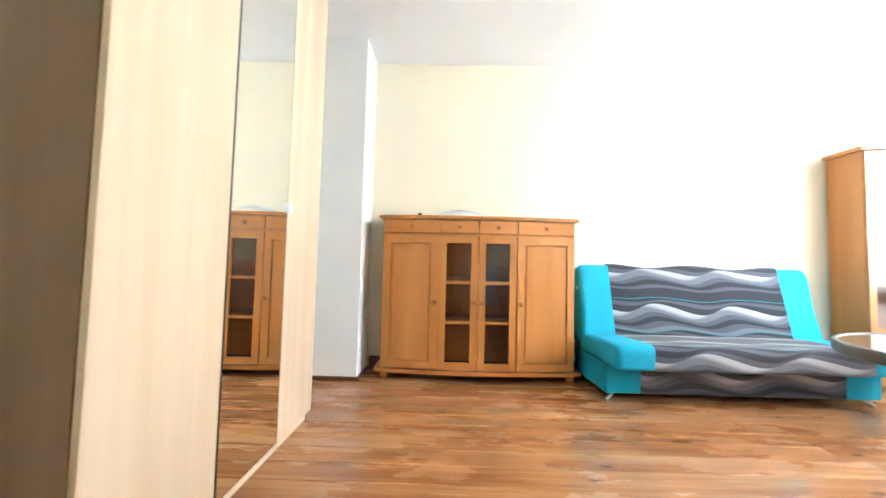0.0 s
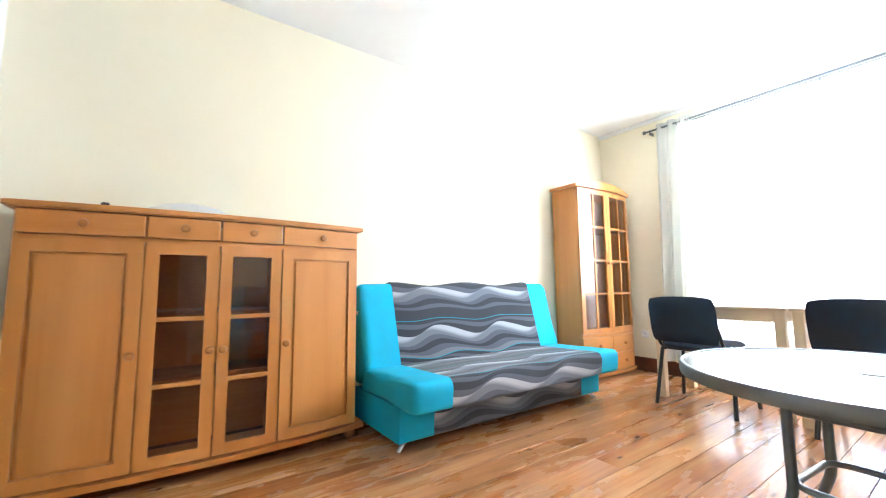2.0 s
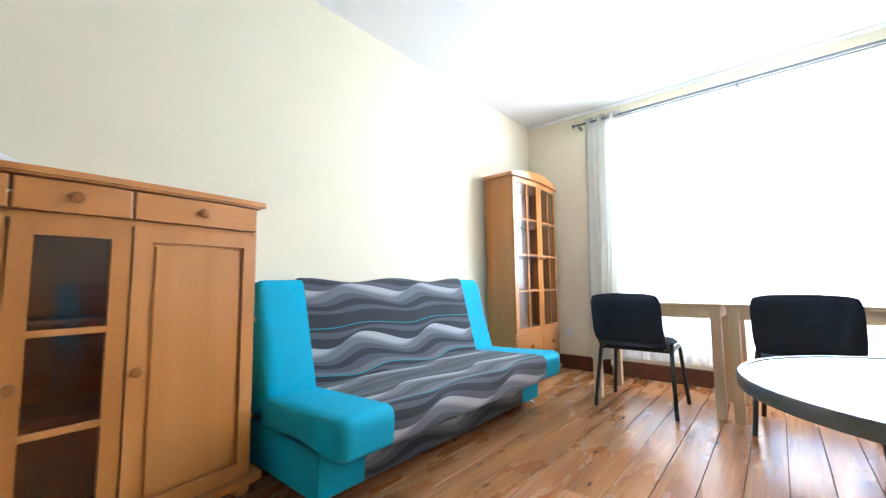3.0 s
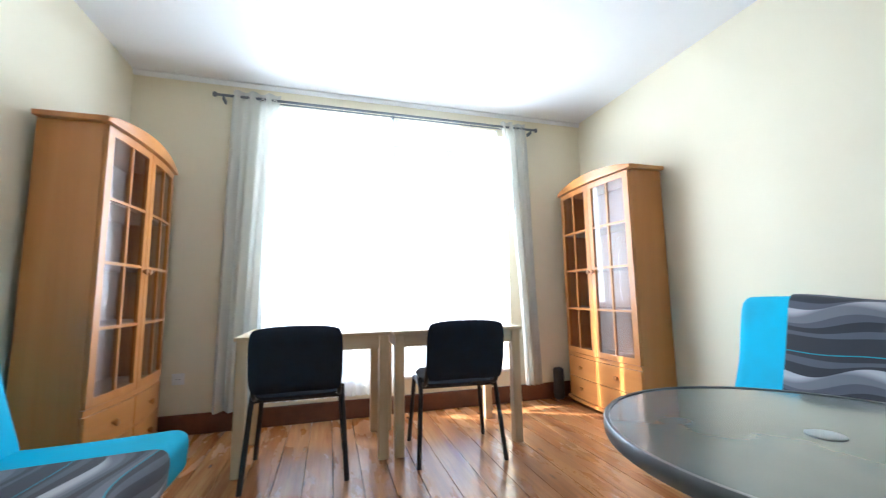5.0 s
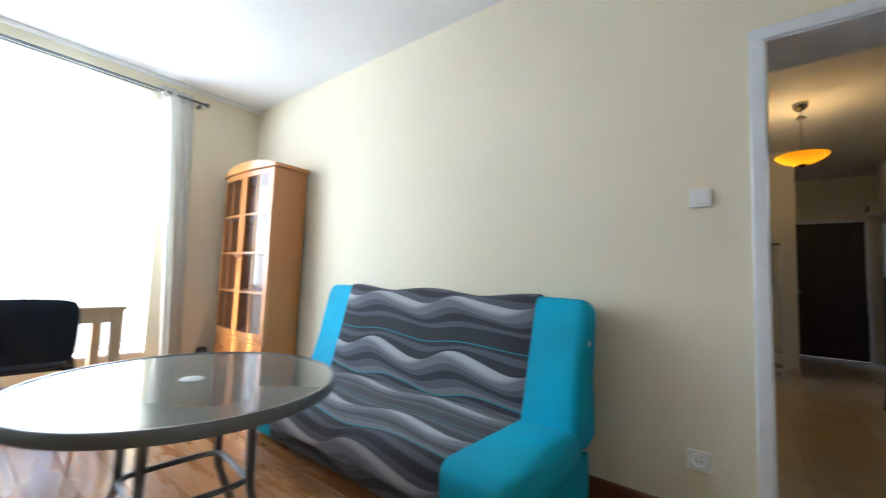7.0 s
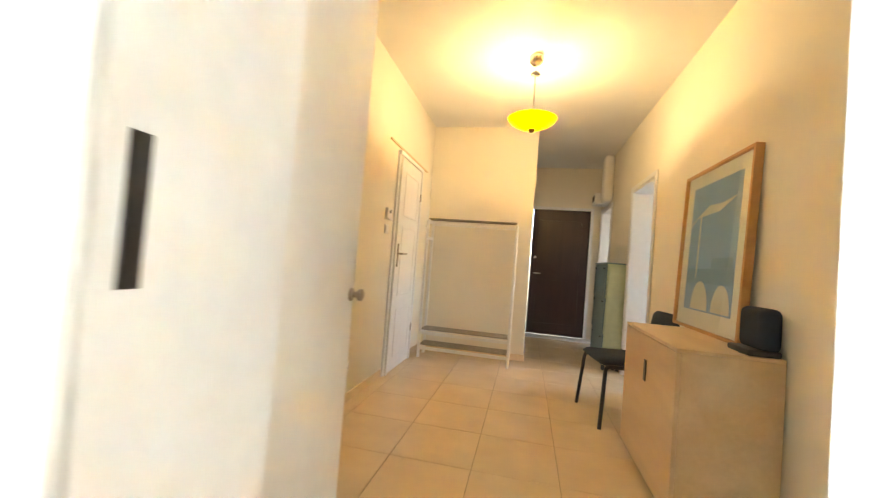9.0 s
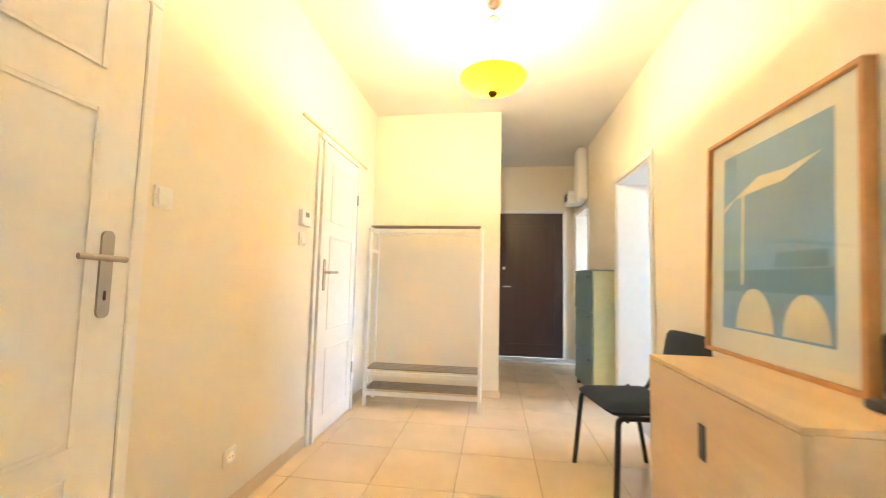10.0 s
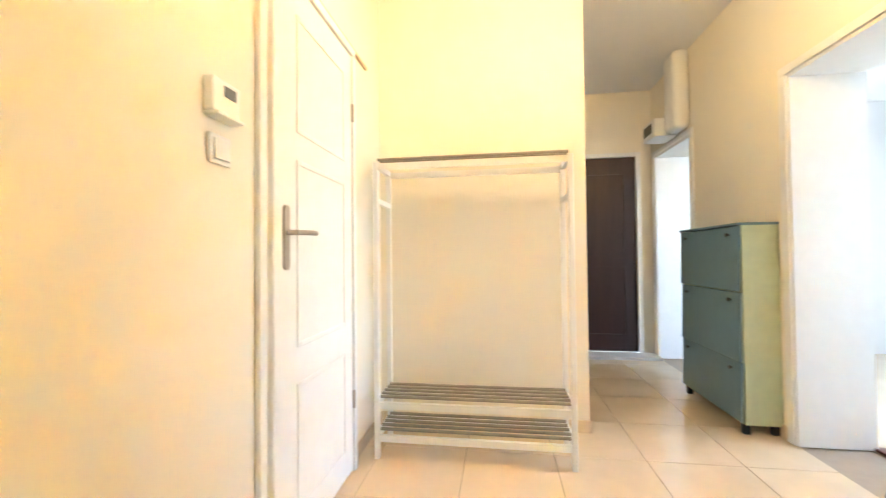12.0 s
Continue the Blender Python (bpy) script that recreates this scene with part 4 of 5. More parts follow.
part("threshold", boxes((HALL_W - HT - 0.06, KIT_S, 0, HALL_W - HT + 0.005, KIT_N, 0.014), bevel=0.004), SKIRTING, lining2, "dark brown wooden threshold")

# ---- doors of the hall ----
def panelled(x, y0, y1, z0, z1):
    """A raised moulding round a door panel, on a leaf that faces -x at x."""
    w = 0.02
    return boxes((x - 0.006, y0, z0, x, y0 + w, z1), (x - 0.006, y1 - w, z0, x, y1, z1), (x - 0.006, y0 + w, z0, x, y1 - w, z0 + w), (x - 0.006, y0 + w, z1 - w, x, y1 - w, z1), bevel=0.003)


def lever(parent, x, y, z0, z1, z, toward, wide=0.04, key=True):
    """A long back plate with a lever handle, on a leaf that faces -x."""
    bm = bmesh.new()
    n = 12
    ring = []
    zs, ze = z0 + wide / 2, z1 - wide / 2
    for i in range(n + 1):
        a = math.pi + math.pi * i / n
        ring.append((y + wide / 2 * math.cos(a), zs + wide / 2 * math.sin(a)))
    for i in range(n + 1):
        a = math.pi * i / n
        ring.append((y + wide / 2 * math.cos(a), ze + wide / 2 * math.sin(a)))
    front, back = [bm.verts.new((x - 0.008, p, q)) for p, q in ring], [bm.verts.new((x, p, q)) for p, q in ring]
    bm.faces.new(front)
    bm.faces.new(back[::-1])
    for i in range(len(ring)):
        j = (i + 1) % len(ring)
        bm.faces.new((front[i], back[i], back[j], front[j]))
    plate = part("handle_plate", bm, SATIN, parent, "brushed steel back plate")
    grip = tube(bmesh.new(), [(x - 0.052, y - toward * 0.022, z - 0.001), (x - 0.052, y, z), (x - 0.055, y + toward * 0.115, z + 0.004), (x - 0.053, y + toward * 0.125, z + 0.004)], 0.0095, 12)
    tube(grip, [(x - 0.007, y, z), (x - 0.050, y, z)], 0.009, 12)
    part("handle", grip, SATIN, plate, "brushed steel lever", True)
    if key:
        part("keyhole", boxes((x - 0.0095, y - 0.004, z0 + 0.055, x - 0.0075, y + 0.004, z0 + 0.085), bevel=0.002), DARK_PLASTIC, plate)
    return plate


LEAF = HALL_E - 0.035
door1 = structure("door_3", boxes((LEAF, -1.80, 0.008, HALL_E + 0.02, -1.00, 2.10), bevel=0.002), LACQUER, "white panelled door, shut")
for y0, y1, z0, z1 in ((-1.67, -1.13, 1.78, 2.02), (-1.67, -1.13, 0.63, 1.655), (-1.67, -1.13, 0.14, 0.545)):
    part("panel_moulding", panelled(LEAF, y0, y1, z0, z1), LACQUER, door1)
part("casing", boxes((HALL_E - 0.041, -1.85, 0, HALL_E + 0.03, -1.8015, 2.1015), (HALL_E - 0.041, -0.9985, 0, HALL_E + 0.03, -0.925, 2.1015), (HALL_E - 0.041, -1.85, 2.1015, HALL_E + 0.03, -0.925, 2.175), bevel=0.004), LACQUER, door1)
lever(door1, LEAF, -1.718, 1.0, 1.275, 1.185, 1)

L2 = HALL_E - 0.03
door2 = structure("door_4", boxes((L2, -3.95, 0.008, HALL_E - 0.001, -3.275, 2.12), bevel=0.002), LACQUER, "white panelled door, shut, beside the coat rack")
for y0, y1, z0, z1 in ((-3.86, -3.40, 1.55, 2.0), (-3.86, -3.40, 0.75, 1.45), (-3.86, -3.40, 0.14, 0.62)):
    part("panel_moulding", panelled(L2, y0, y1, z0, z1), LACQUER, door2)
part("casing", boxes((L2 - 0.012, -3.272, 0, HALL_E - 0.001, -3.235, 2.125), (L2 + 0.008, -3.235, 0, HALL_E - 0.001, -3.195, 2.125), (L2 - 0.012, -3.99, 0, HALL_E - 0.001, -3.953, 2.125), (L2 - 0.012, -3.99, 2.125, HALL_E - 0.001, -3.195, 2.165), bevel=0.003), LACQUER, door2)
part("overdoor_rail", boxes((L2 + 0.012, -4.25, 2.19, HALL_E - 0.001, -2.96, 2.21), bevel=0.003), DRESSER, door2, "narrow wooden ledge above the door")
for z in (0.32, 1.78):
    part("hinge", tube(bmesh.new(), [(L2 - 0.008, -3.951, z), (L2 - 0.008, -3.951, z + 0.09)], 0.008, 10), SATIN, door2, "brushed steel hinge", True)
lever(door2, L2, -3.325, 1.04, 1.27, 1.172, -1, 0.034, key=False)

# living room door leaf, open into the hall
hinge = pose(0.70, -THICK - 0.024, 0, 0, 0, 5.2)
leaf = structure("door_5", turn(boxes((-0.02, -0.485, 0.01, 0.02, 0, DOOR_H - 0.02), bevel=0.002), hinge), LACQUER, "plain white door leaf standing open into the hall")
part("lock_plate", turn(boxes((-0.012, -0.488, 0.93, 0.012, -0.4852, 1.10)), hinge), CHROME, leaf, "steel lock plate on the door's edge")
part("knob", turn(lathe(bmesh.new(), [(0.020, 0.0), (0.019, 0.005), (0.009, 0.008), (0.009, 0.018), (0.017, 0.024), (0.018, 0.034), (0.008, 0.040)], 20), hinge @ pose(-0.02, -0.46, 1.015, 0, -90, 0)), SATIN, leaf, "brushed steel door knob", True)

front = structure("door_6", boxes((-0.765, COR_END - 0.06, 0.032, 0.16, COR_END - 0.012, 2.145), bevel=0.003), DARK_WOOD, "dark mahogany-stained front door, shut")
for z0, z1 in ((0.2, 0.95), (1.08, 1.98)):
    part("panel_moulding", boxes((-0.66, COR_END - 0.012, z0, -0.64, COR_END - 0.004, z1), (0.03, COR_END - 0.012, z0, 0.05, COR_END - 0.004, z1), (-0.64, COR_END - 0.012, z0, 0.03, COR_END - 0.004, z0 + 0.02), (-0.64, COR_END - 0.012, z1 - 0.02, 0.03, COR_END - 0.004, z1)), DARK_WOOD, front)
part("handle", tube(bmesh.new(), curve_pts([(0.09, COR_END - 0.012, 1.05), (0.09, COR_END + 0.04, 1.05), (-0.02, COR_END + 0.043, 1.05)], 0.014), 0.009, 10), CHROME, front, "brushed steel lever", True)
part("lock", turn(lathe(bmesh.new(), [(0.022, 0), (0.022, 0.012), (0.01, 0.016)], 16), pose(0.09, COR_END - 0.012, 1.32, 90, 0, 180)), CHROME, front, smooth=True)
part("casing", boxes((-0.815, COR_END + 0.001, 0.03, -0.771, COR_END + 0.016, 2.15), (-0.815, COR_END + 0.001, 2.15, 0.166, COR_END + 0.016, 2.19)), LACQUER, front)
structure("threshold", boxes((HALL_W + 0.012, -6.27, 0, COR_E - 0.012, COR_END - 0.002, 0.03), bevel=0.004), STONE, "pale marble step at the front door")
end_door = structure("door_7", boxes((HALL_W - HT - 0.01, -6.40, 0, HALL_W + 0.004, -6.382, 2.11), (HALL_W - HT - 0.01, -5.638, 0, HALL_W + 0.004, -5.62, 2.11), (HALL_W - HT - 0.01, -6.382, 2.092, HALL_W + 0.004, -5.638, 2.11)), LACQUER, "white door lining beside the front door, its door standing open")
part("leaf", boxes((HALL_W - HT - 0.70, -6.445, 0.01, HALL_W - HT - 0.015, -6.405, 2.09), bevel=0.002), LACQUER, end_door, "white door leaf standing open")
part("casing", boxes((HALL_W + 0.004, -5.632, 0, HALL_W + 0.018, -5.575, 2.11), (HALL_W + 0.004, -6.445, 0, HALL_W + 0.018, -6.388, 2.11), (HALL_W + 0.004, -6.445, 2.11, HALL_W + 0.018, -5.575, 2.16), bevel=0.003), LACQUER, end_door)
structure("wall_duct", boxes((HALL_W + 0.001, -5.84, 2.165, HALL_W + 0.14, -5.60, HALL_CEIL - 0.001), bevel=0.055, seg=5), WHITE_PAINT, "white boxed-in duct under the hall ceiling", True)


# ---- hall lamp ----
def pendant():
    x, y = 0.255, -2.89
    ob = thing("pendant_lamp", pose(x, y, 0), "yellow glass dish pendant lamp, lit, on a rod", "lamp")
    R = 0.197
    prof = [(0.012, 2.260), (0.05, 2.263), (0.10, 2.274), (0.15, 2.296), (R - 0.008, 2.332), (R, 2.346), (R - 0.004, 2.348), (R - 0.014, 2.334), (0.148, 2.301), (0.10, 2.279), (0.05, 2.268), (0.012, 2.265)]
    part("shade", lathe(bmesh.new(), prof, 48), SHADE, ob, "yellow translucent glass dish", True)
    part("finial", lathe(bmesh.new(), [(0.004, 2.228), (0.018, 2.234), (0.030, 2.248), (0.030, 2.258), (0.012, 2.263)], 20), DARK_PLASTIC, ob, "dark finial", True)
    part("rod", tube(bmesh.new(), [(0, 0, 2.262), (0, 0, 2.80)], 0.006, 8), CHROME, ob, smooth=True)
    part("slider", lathe(bmesh.new(), [(0.006, 2.70), (0.035, 2.705), (0.04, 2.715), (0.03, 2.728), (0.006, 2.735)], 20), CHROME, ob, "brass-toned slider", True)
    part("canopy", lathe(bmesh.new(), [(0.006, 2.785), (0.03, 2.79), (0.055, 2.815), (0.06, HALL_CEIL - 0.001)], 24), CHROME, ob, smooth=True)
    b = part("bulb", lathe(bmesh.new(), [(0.006, 2.300), (0.014, 2.31), (0.016, 2.335), (0.028, 2.365), (0.030, 2.385), (0.020, 2.405), (0.004, 2.413)], 16, (0.03, -0.075, 0)), BULB, ob, "lit bulb", True)
    b.visible_shadow = False
    part("bulb_holder", tube(bmesh.new(), [(0.0, 0.0, 2.285), (0.03, -0.075, 2.302)], 0.008, 8), CHROME, ob, smooth=True)
    return ob


pendant()


# ---- coat rack with bench ----
def coat_rack():
    ob = thing("coat_rack", pose(0.0, 0.0, 0), "white metal coat rack with a slatted hat shelf and shoe bench", "coat rack")
    x0, x1, yf, yb = 0.35, 1.375, -4.09, -4.34
    for x in (x0, x1):
        for y in (yf, yb):
            part("post", boxes((x - 0.014, y - 0.014, 0, x + 0.014, y + 0.014, 1.60), bevel=0.003), LACQUER, ob)
        for z in (0.12, 0.295, 1.39, 1.585):
            part("side_bar", boxes((x - 0.012, yb + 0.015, z - 0.014, x + 0.012, yf - 0.015, z + 0.014)), LACQUER, ob)
    for z in (0.105, 0.28, 1.57):
        for y in (yf, yb):
            part("rail", boxes((x0 + 0.015, y - 0.011, z - 0.012, x1 - 0.015, y + 0.011, z + 0.022)), LACQUER, ob)
    for z in (0.15, 0.325, 1.618):
        for k in range(5):
            y = yf - 0.02 - k * (yf - yb - 0.04) / 4
            part("slat", tube(bmesh.new(), [(x0 + 0.005, y, z), (x1 - 0.005, y, z)], 0.0085, 10), SLAT_STEEL, ob, "pale steel slat", True)
    return ob


coat_rack()


# ---- shoe cabinet ----
def shoe_cabinet():
    ob = thing("shoe_cabinet", pose(0, 0, 0), "slim shoe cabinet with blue-grey flaps and pale green sides", "shoe cabinet")
    xf, xb, y0, y1, h = -0.71, HALL_W + 0.002, -5.355, -4.606, 1.268
    panels(ob, PALE_GREEN, [("side_panel", (xb, y0, 0.06, xf - 0.016, y0 + 0.016, h - 0.016)), ("side_panel", (xb, y1 - 0.016, 0.06, xf - 0.016, y1, h - 0.016)), ("back_panel", (xb, y0 + 0.016, 0.06, xb + 0.008, y1 - 0.016, h - 0.016)), ("bottom_panel", (xb, y0 + 0.016, 0.06, xf - 0.016, y1 - 0.016, 0.076))])
    part("top", boxes((xb, y0 - 0.006, h - 0.016, xf + 0.006, y1 + 0.006, h), bevel=0.003), BLUE_GREY, ob)
    for z0, z1 in ((0.07, 0.425), (0.431, 0.846), (0.852, h - 0.02)):
        flap = part("flap", turn(boxes((-0.012, y0 + 0.002, 0, 0, y1 - 0.002, z1 - z0), bevel=0.003), pose(xf + 0.008, 0, z0, 0, -1.6, 0)), BLUE_GREY, ob)
        for y in (y0 + 0.1, y1 - 0.1):
            part("knob", turn(lathe(bmesh.new(), [(0.006, 0), (0.006, 0.01), (0.012, 0.014), (0.012, 0.02)], 12), pose(xf - 0.003, y, z1 - 0.05, 0, 90, 0)), ALU_DARK, flap, "small dark knob", True)
    for y in (y0 + 0.03, y1 - 0.03):
        for x in (xf - 0.03, xb + 0.03):
            part("foot", boxes((x - 0.018, y - 0.018, 0, x + 0.018, y + 0.018, 0.06), bevel=0.003), DARK_PLASTIC, ob)
    return ob


shoe_cabinet()


# ---- dresser, picture, black case ----
def dresser():
    ob = thing("cabinet", pose(0, 0, 0), "low light-oak cabinet with a slot handle in the hall", "cabinet")
    xf, xb, y0, y1, h = -0.485, HALL_W + 0.012, -2.586, -1.68, 0.82
    panels(ob, DRESSER, [("side_panel", (xb, y0, 0.045, xf - 0.02, y0 + 0.018, h - 0.018)), ("side_panel", (xb, y1 - 0.018, 0.045, xf - 0.02, y1, h - 0.018)), ("back_panel", (xb, y0 + 0.018, 0.045, xb + 0.01, y1 - 0.018, h - 0.018)), ("bottom_panel", (xb, y0 + 0.018, 0.045, xf - 0.02, y1 - 0.018, 0.063))])
    part("plinth", boxes((xb, y0 + 0.02, 0, xf - 0.05, y1 - 0.02, 0.044)), DARK_PLASTIC, ob)
    part("top", boxes((xb, y0, h - 0.017, xf, y1, h), bevel=0.002), DRESSER, ob)
    door = part("door", boxes((xf - 0.019, y0 + 0.001, 0.047, xf, y1 - 0.001, h - 0.021), bevel=0.002), DRESSER, ob)
    part("slot_handle", boxes((xf - 0.001, -2.15, 0.545, xf + 0.006, -2.108, 0.665), bevel=0.012 * 0.4, seg=2), ALU_DARK, door, "dark recessed slot handle")
    part("cable_hole", lathe(bmesh.new(), [(0.03, h), (0.03, h + 0.002), (0.024, h + 0.003)], 20, (-0.80, -1.76, 0)), ALU_DARK, ob)
    return ob


dresser()


def picture():
    """Leans on the wall; built upright facing +x, then tilted a little."""
    ob = thing("framed_picture", pose(-0.868, -2.39, 0.82, 0, -2.2, 0), "large framed beach print in an oak frame, leaning on the wall", "picture")
    w, h, f, d = 0.88, 1.05, 0.019, 0.044
    part("frame", boxes((-d / 2, -w / 2, 0, d / 2, -w / 2 + f, h), (-d / 2, w / 2 - f, 0, d / 2, w / 2, h), (-d / 2, -w / 2 + f, 0, d / 2, w / 2 - f, f), (-d / 2, -w / 2 + f, h - f, d / 2, w / 2 - f, h), bevel=0.002), OAK_FRAME, ob)
    part("mat_board", boxes((-0.010, -w / 2 + f, f, 0.002, w / 2 - f, h - f)), PAPER, ob, "ivory mat board")
    sheet = part("print", boxes((0.002, -0.315, 0.125, 0.004, 0.315, 0.945)), PRINT_BLUE, ob, "muted blue beach print")

    def shape(name, pts, mat, depth=0.0055, base=0.004):
        bm = bmesh.new()
        a, b = [bm.verts.new((depth, y, z)) for y, z in pts], [bm.verts.new((base, y, z)) for y, z in pts]
        bm.faces.new(a)
        for i in range(len(pts)):
            j = (i + 1) % len(pts)
            bm.faces.new((a[i], b[i], b[j], a[j]))
        part(name, bm, mat, sheet)

    shape("sea", [(-0.31, 0.30), (0.31, 0.30), (0.31, 0.395), (-0.31, 0.395)], PRINT_TEAL, 0.0045)
    shape("cabin", [(0.03, 0.40), (0.29, 0.40), (0.29, 0.46), (0.05, 0.46)], PRINT_TEAL, 0.0048)
    shape("sand", [(-0.31, 0.13), (0.31, 0.13), (0.31, 0.20), (-0.31, 0.19)], PRINT_BLUE, 0.0046)
    shape("parasol", [(-0.31, 0.70), (-0.06, 0.80), (0.10, 0.79), (0.27, 0.81), (0.08, 0.745), (-0.08, 0.74), (-0.22, 0.73), (-0.31, 0.68)], PRINT_SAND)
    shape("parasol_pole", [(-0.175, 0.33), (-0.16, 0.33), (-0.16, 0.735), (-0.175, 0.735)], PRINT_SAND, 0.005)
    for c, r in ((-0.09, 0.12), (0.19, 0.11)):
        shape("beach_chair", [(c + r * math.cos(a), 0.135 + 1.5 * r * math.sin(a)) for a in (math.pi * k / 10 for k in range(11))], PRINT_SAND, 0.0052)
    pane = part("glass", boxes((0.0075, -w / 2 + f, f, 0.0095, w / 2 - f, h - f)), CLEAR_GLASS, ob, "picture glass")
    pane.visible_shadow = False
    return ob


picture()
case = thing("black_case", pose(-0.855, -1.775, 0.82, 0, 0, 0), "black padded case standing on the light-oak cabinet", "case")
part("body", boxes((-0.05, -0.105, 0.022, 0.04, 0.095, 0.215), bevel=0.03, seg=4), BLACK_CLOTH, case, smooth=True)
part("base", boxes((-0.05, -0.10, 0.0, 0.085, 0.09, 0.03), bevel=0.010, seg=2), DARK_PLASTIC, case, smooth=True)


# ---- small wall fittings ----
def plate(name, m, label, category, kind):
    """A fitting on a wall; built facing +y."""
    ob = thing(name, m, label, category)
    part("frame", boxes((-0.042, 0, -0.042, 0.042, 0.010, 0.042), bevel=0.004, seg=2), PLASTIC, ob)
    if kind == "switch":
        part("rocker", turn(boxes((-0.03, 0.010, -0.03, 0.03, 0.016, 0.03), bevel=0.002), pose(0, 0, 0, 3, 0, 0)), PLASTIC, ob)
    else:
        part("insert", turn(lathe(bmesh.new(), [(0.032, 0.0), (0.031, 0.005), (0.022, 0.005), (0.020, 0.001), (0.002, 0.001)], 24), pose(0, 0.0105, 0, -90, 0, 0)), PLASTIC, ob, smooth=True)
        for x in (-0.0095, 0.0095):
            part("contact_hole", turn(lathe(bmesh.new(), [(0.003, 0.0), (0.003, 0.001)], 10), pose(x, 0.0118, 0, -90, 0, 0)), DARK_PLASTIC, ob)
    return ob


plate("light_switch", pose(0.869, 0.0005, 1.453), "white light switch beside the doorway", "switch", "switch")
plate("power_socket", pose(0.887, 0.0005, 0.315), "white power socket low on the cream wall", "socket", "socket")
plate("power_socket", pose(EAST - 0.0005, 3.655, 0.41, 0, 0, 90), "white power socket beside the window", "socket", "socket")
plate("light_switch", pose(HALL_E - 0.0005, -1.945, 1.43, 0, 0, 90), "white light switch beside the panelled door", "switch", "switch")
plate("power_socket", pose(HALL_E - 0.0005, -2.43, 0.27, 0, 0, 90), "white power socket low on the hall wall", "socket", "socket")
plate("light_switch", pose(HALL_E - 0.0005, -3.03, 1.385, 0, 0, 90), "white light switch under the thermostat", "switch", "switch")
thermo = thing("thermostat", pose(HALL_E - 0.0005, -3.03, 1.53, 0, 0, 90), "white wall thermostat with a small grey screen", "thermostat")
part("housing", boxes((-0.055, 0, -0.05, 0.055, 0.03, 0.045), bevel=0.005, seg=2), PLASTIC, thermo)
part("screen", boxes((-0.035, 0.030, 0.0, 0.012, 0.0315, 0.03)), GREY_METAL, thermo, "grey screen")
part("ledge", boxes((-0.055, 0, -0.062, 0.055, 0.045, -0.052), bevel=0.002), PLASTIC, thermo)
meter = thing("fuse_box", pose(HALL_W, -5.85, 2.17), "white fuse box with a dark window high on the wall", "fuse box")
part("housing", boxes((0, -0.27, 0, 0.21, 0, 0.17), bevel=0.008, seg=2), PLASTIC, meter)
part("window", boxes((0.2105, -0.25, 0.05, 0.214, -0.06, 0.14)), DARK_PLASTIC, meter, "dark window strip")
part("conduit", tube(bmesh.new(), curve_pts([(0.09, -0.06, 0.17), (0.09, -0.06, 0.23), (0.001, -0.06, 0.235)], 0.03), 0.016, 12), PLASTIC, meter, "white bent conduit", True)

# on the sideboard
router = thing("router", pose(0.281, 3.88, 1.345), "small grey gadget with cables on the sideboard", "gadget")
part("body", boxes((-0.016, -0.02, 0, 0.016, 0.02, 0.042), bevel=0.006, seg=2), DARK_PLASTIC, router, "small black box")
part("adapter", boxes((-0.062, -0.02, 0, -0.022, 0.02, 0.02), bevel=0.006, seg=2), PLUG, router, "grey adapter")
part("adapter", boxes((0.024, -0.022, 0, 0.082, 0.02, 0.024), bevel=0.008, seg=2), PLUG, router, "grey adapter")
part("cable", tube(bmesh.new(), curve_pts([(0.082, 0, 0.008), (0.12, 0.03, 0.004), (0.14, -0.01, 0.004), (0.10, -0.03, 0.004)], 0.015), 0.003, 6), PLASTIC, router, "thin white cable", True)
dome = thing("lamp_shade", pose(0.64, 3.88, 1.346), "shallow oval white dish lying upside down on the sideboard", "dish")
part("dish", turn(lathe(bmesh.new(), [(0.225, 0.0), (0.222, 0.009), (0.19, 0.031), (0.14, 0.054), (0.07, 0.069), (0.004, 0.072)], 48), Matrix.Diagonal((1, 0.72, 1, 1))), FROSTED, dome, smooth=True)
bag = thing("bag", pose(4.915, 0.43, 0), "dark grey folded bag between bookcase and window wall", "bag")
part("body", boxes((-0.045, -0.05, 0, 0.035, 0.045, 0.30), bevel=0.03, seg=3), DARK_PLASTIC, bag, smooth=True)
pipe = thing("heating_pipe", pose(4.93, 3.19, 0), "short white heating pipe and valve at the window wall", "pipe")
part("pipe", tube(bmesh.new(), [(0, 0, 0), (0, 0, 0.3)], 0.011, 10), PLASTIC, pipe, smooth=True)
part("valve", boxes((-0.02, -0.025, 0.10, 0.02, 0.025, 0.15), bevel=0.008, seg=2), PLASTIC, pipe)

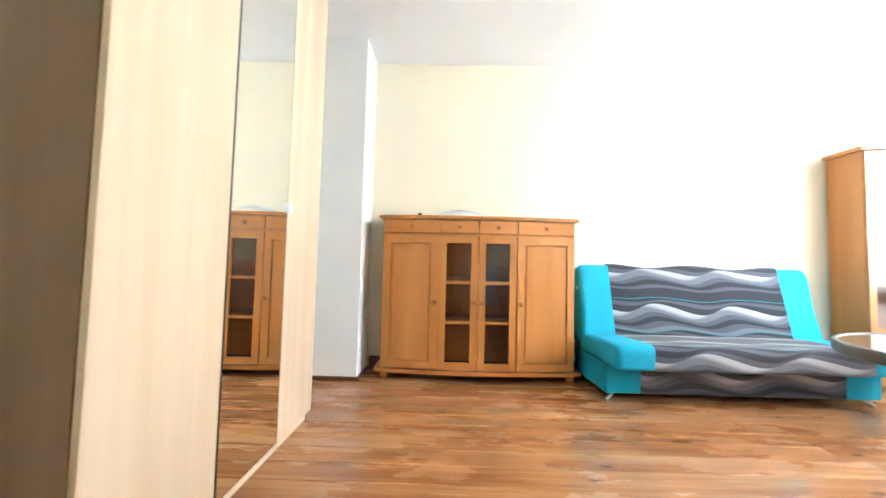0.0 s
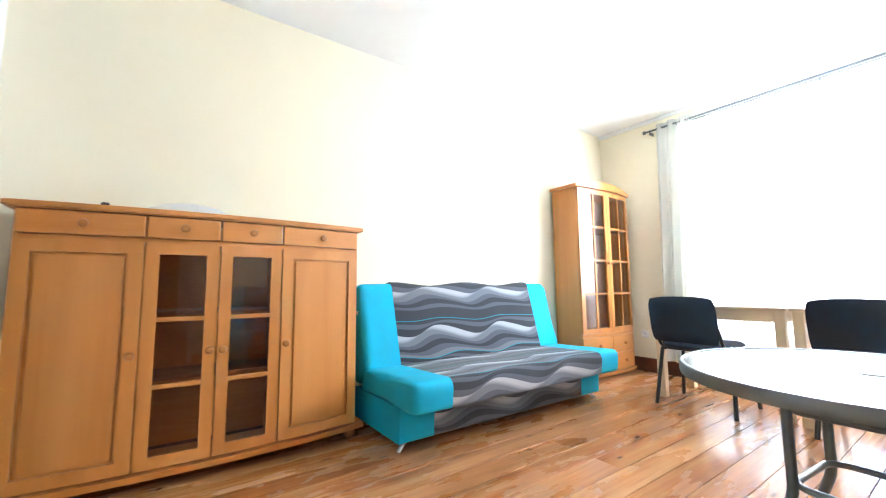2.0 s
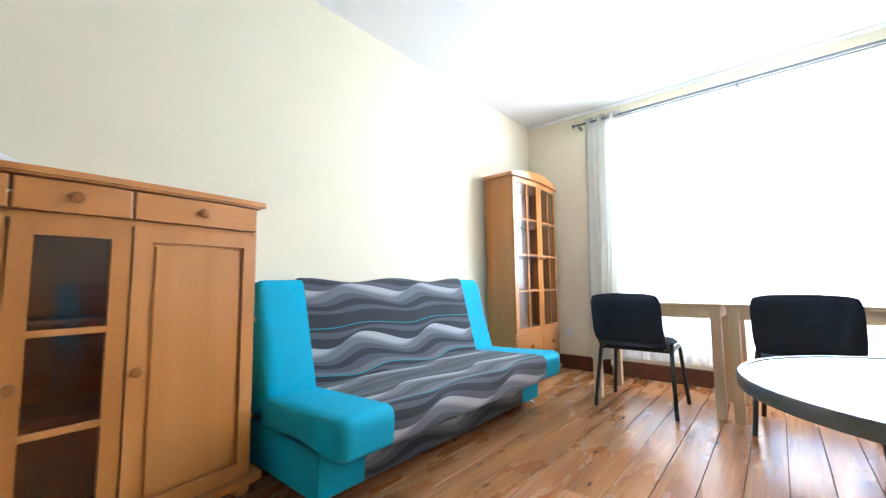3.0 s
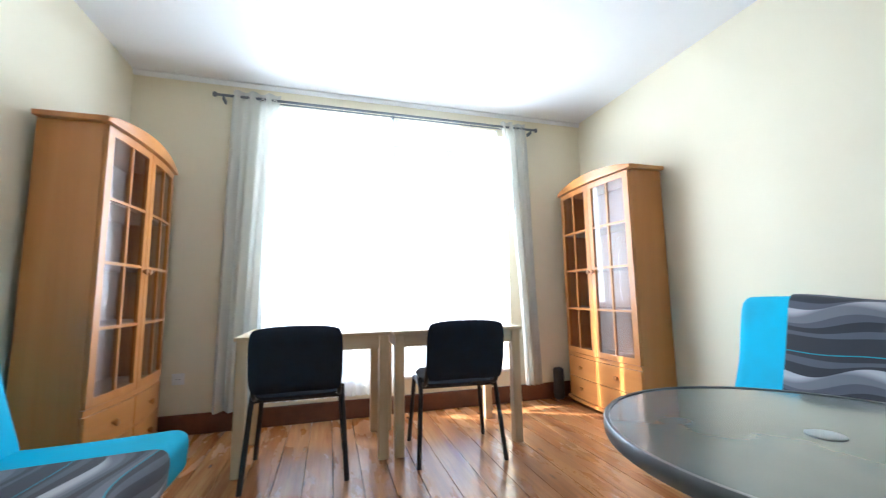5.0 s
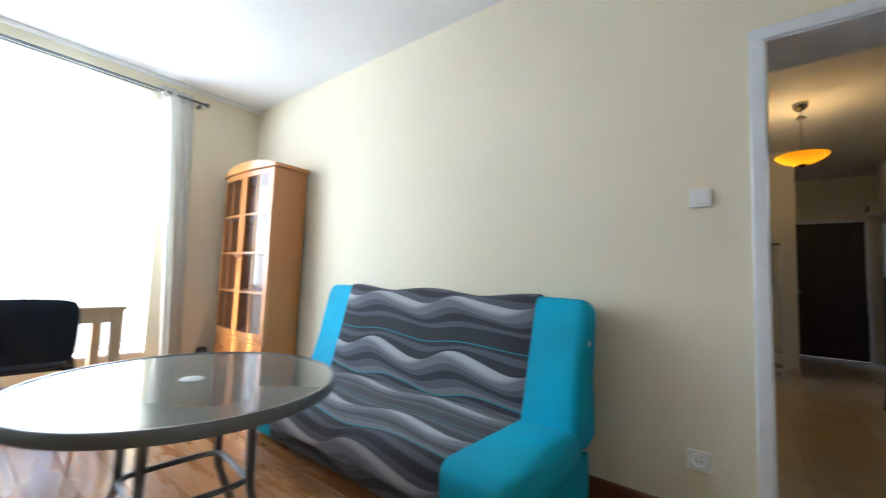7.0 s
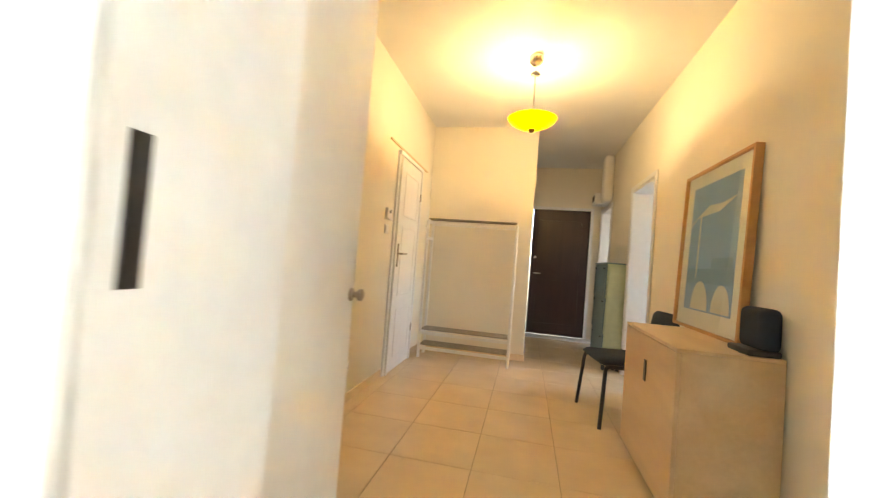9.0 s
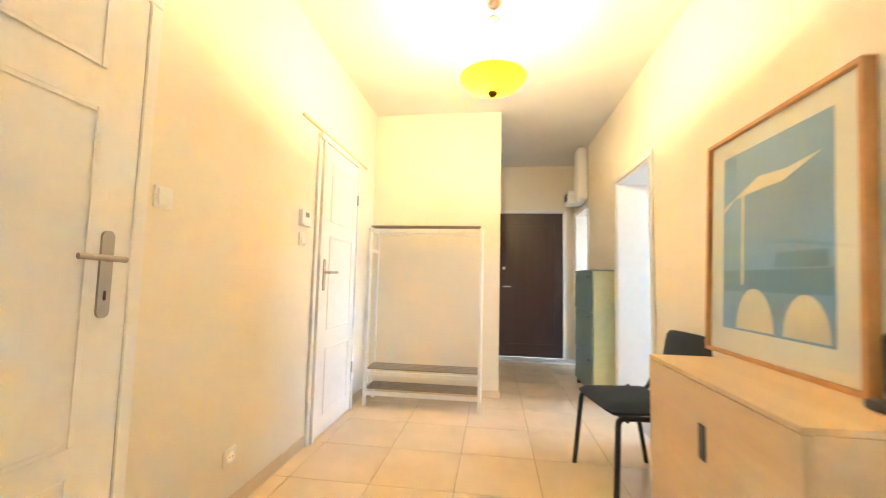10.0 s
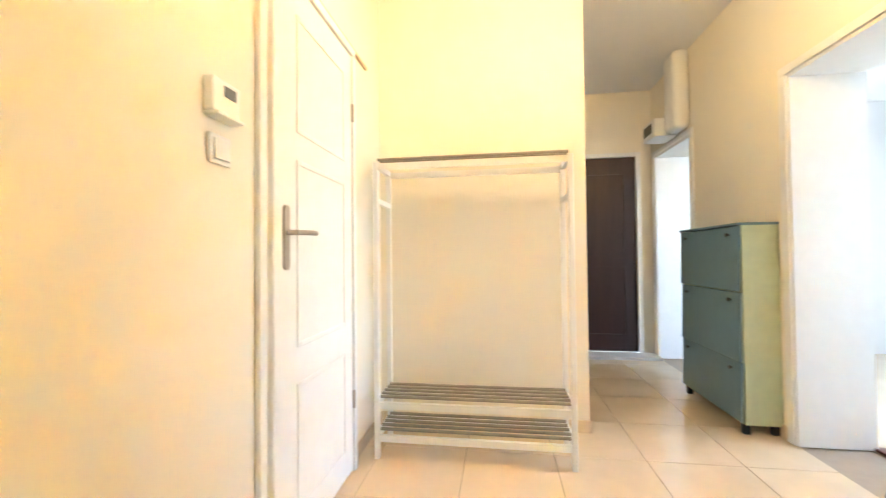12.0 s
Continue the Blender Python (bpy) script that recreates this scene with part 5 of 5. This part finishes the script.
# ---- floorboards ----
rnd = random.Random(11)
boards = structure("floor", boxes((WEST, 0, -0.0215, EAST, NORTH, -0.0205)), SOIL, "old red-brown varnished floorboards, worn and scratched")
BW, rows = 0.158, 26
shared = {}
for r in range(rows):
    y0, y1 = r * BW, min((r + 1) * BW, NORTH)
    if y1 - y0 < 0.03:
        continue
    x = WEST
    cut = WEST + rnd.choice((3.4, 4.6, 9.0, 9.0, 9.0, 9.0))
    while x < EAST - 0.01:
        xe = min(cut, EAST)
        if EAST - xe < 0.4:
            xe = EAST
        key = (round(xe - x, 3), round(y1 - y0, 3))
        if key not in shared:
            bm = boxes((0, 0.0018, -0.02, key[0] - 0.0022, key[1] - 0.0018, 0), bevel=0.0005)
            me = bpy.data.meshes.new("floorboard")
            bm.to_mesh(me)
            bm.free()
            me.materials.append(PLANK)
            shared[key] = me
        ob = new("floorboard", shared[key])
        ob.location = (x, y0, rnd.uniform(-0.0008, 0.0004))
        ob.parent = boards
        x, cut = xe, xe + rnd.choice((3.8, 9.0))

# ---- hall tiles ----
tiles = structure("floor_hall", boxes((HALL_W, COR_END, -0.0075, HALL_E, HB + 0.001, -0.0065)), GROUT, "large beige porcelain floor tiles")
TS, OX, OY = 0.473, -0.038, -0.45
shared = {}
for i in range(-3, 5):
    for j in range(-15, 3):
        x0, x1 = max(OX + i * TS, HALL_W), min(OX + (i + 1) * TS, HALL_E)
        y0, y1 = max(OY + j * TS, COR_END), min(OY + (j + 1) * TS, 0.0)
        if x1 - x0 < 0.03 or y1 - y0 < 0.03 or (x0 > COR_E and y1 < HALL_END) or (y0 >= -THICK and (x1 < DOOR_W or x0 > DOOR_E)):
            continue
        key = (round(x1 - x0, 3), round(y1 - y0, 3))
        if key not in shared:
            bm = boxes((0.0015, 0.0015, -0.006, key[0] - 0.0015, key[1] - 0.0015, 0), bevel=0.001)
            me = bpy.data.meshes.new("tile")
            bm.to_mesh(me)
            bm.free()
            me.materials.append(TILE)
            shared[key] = me
        ob = new("tile", shared[key])
        ob.location = (x0, y0, 0)
        ob.parent = tiles
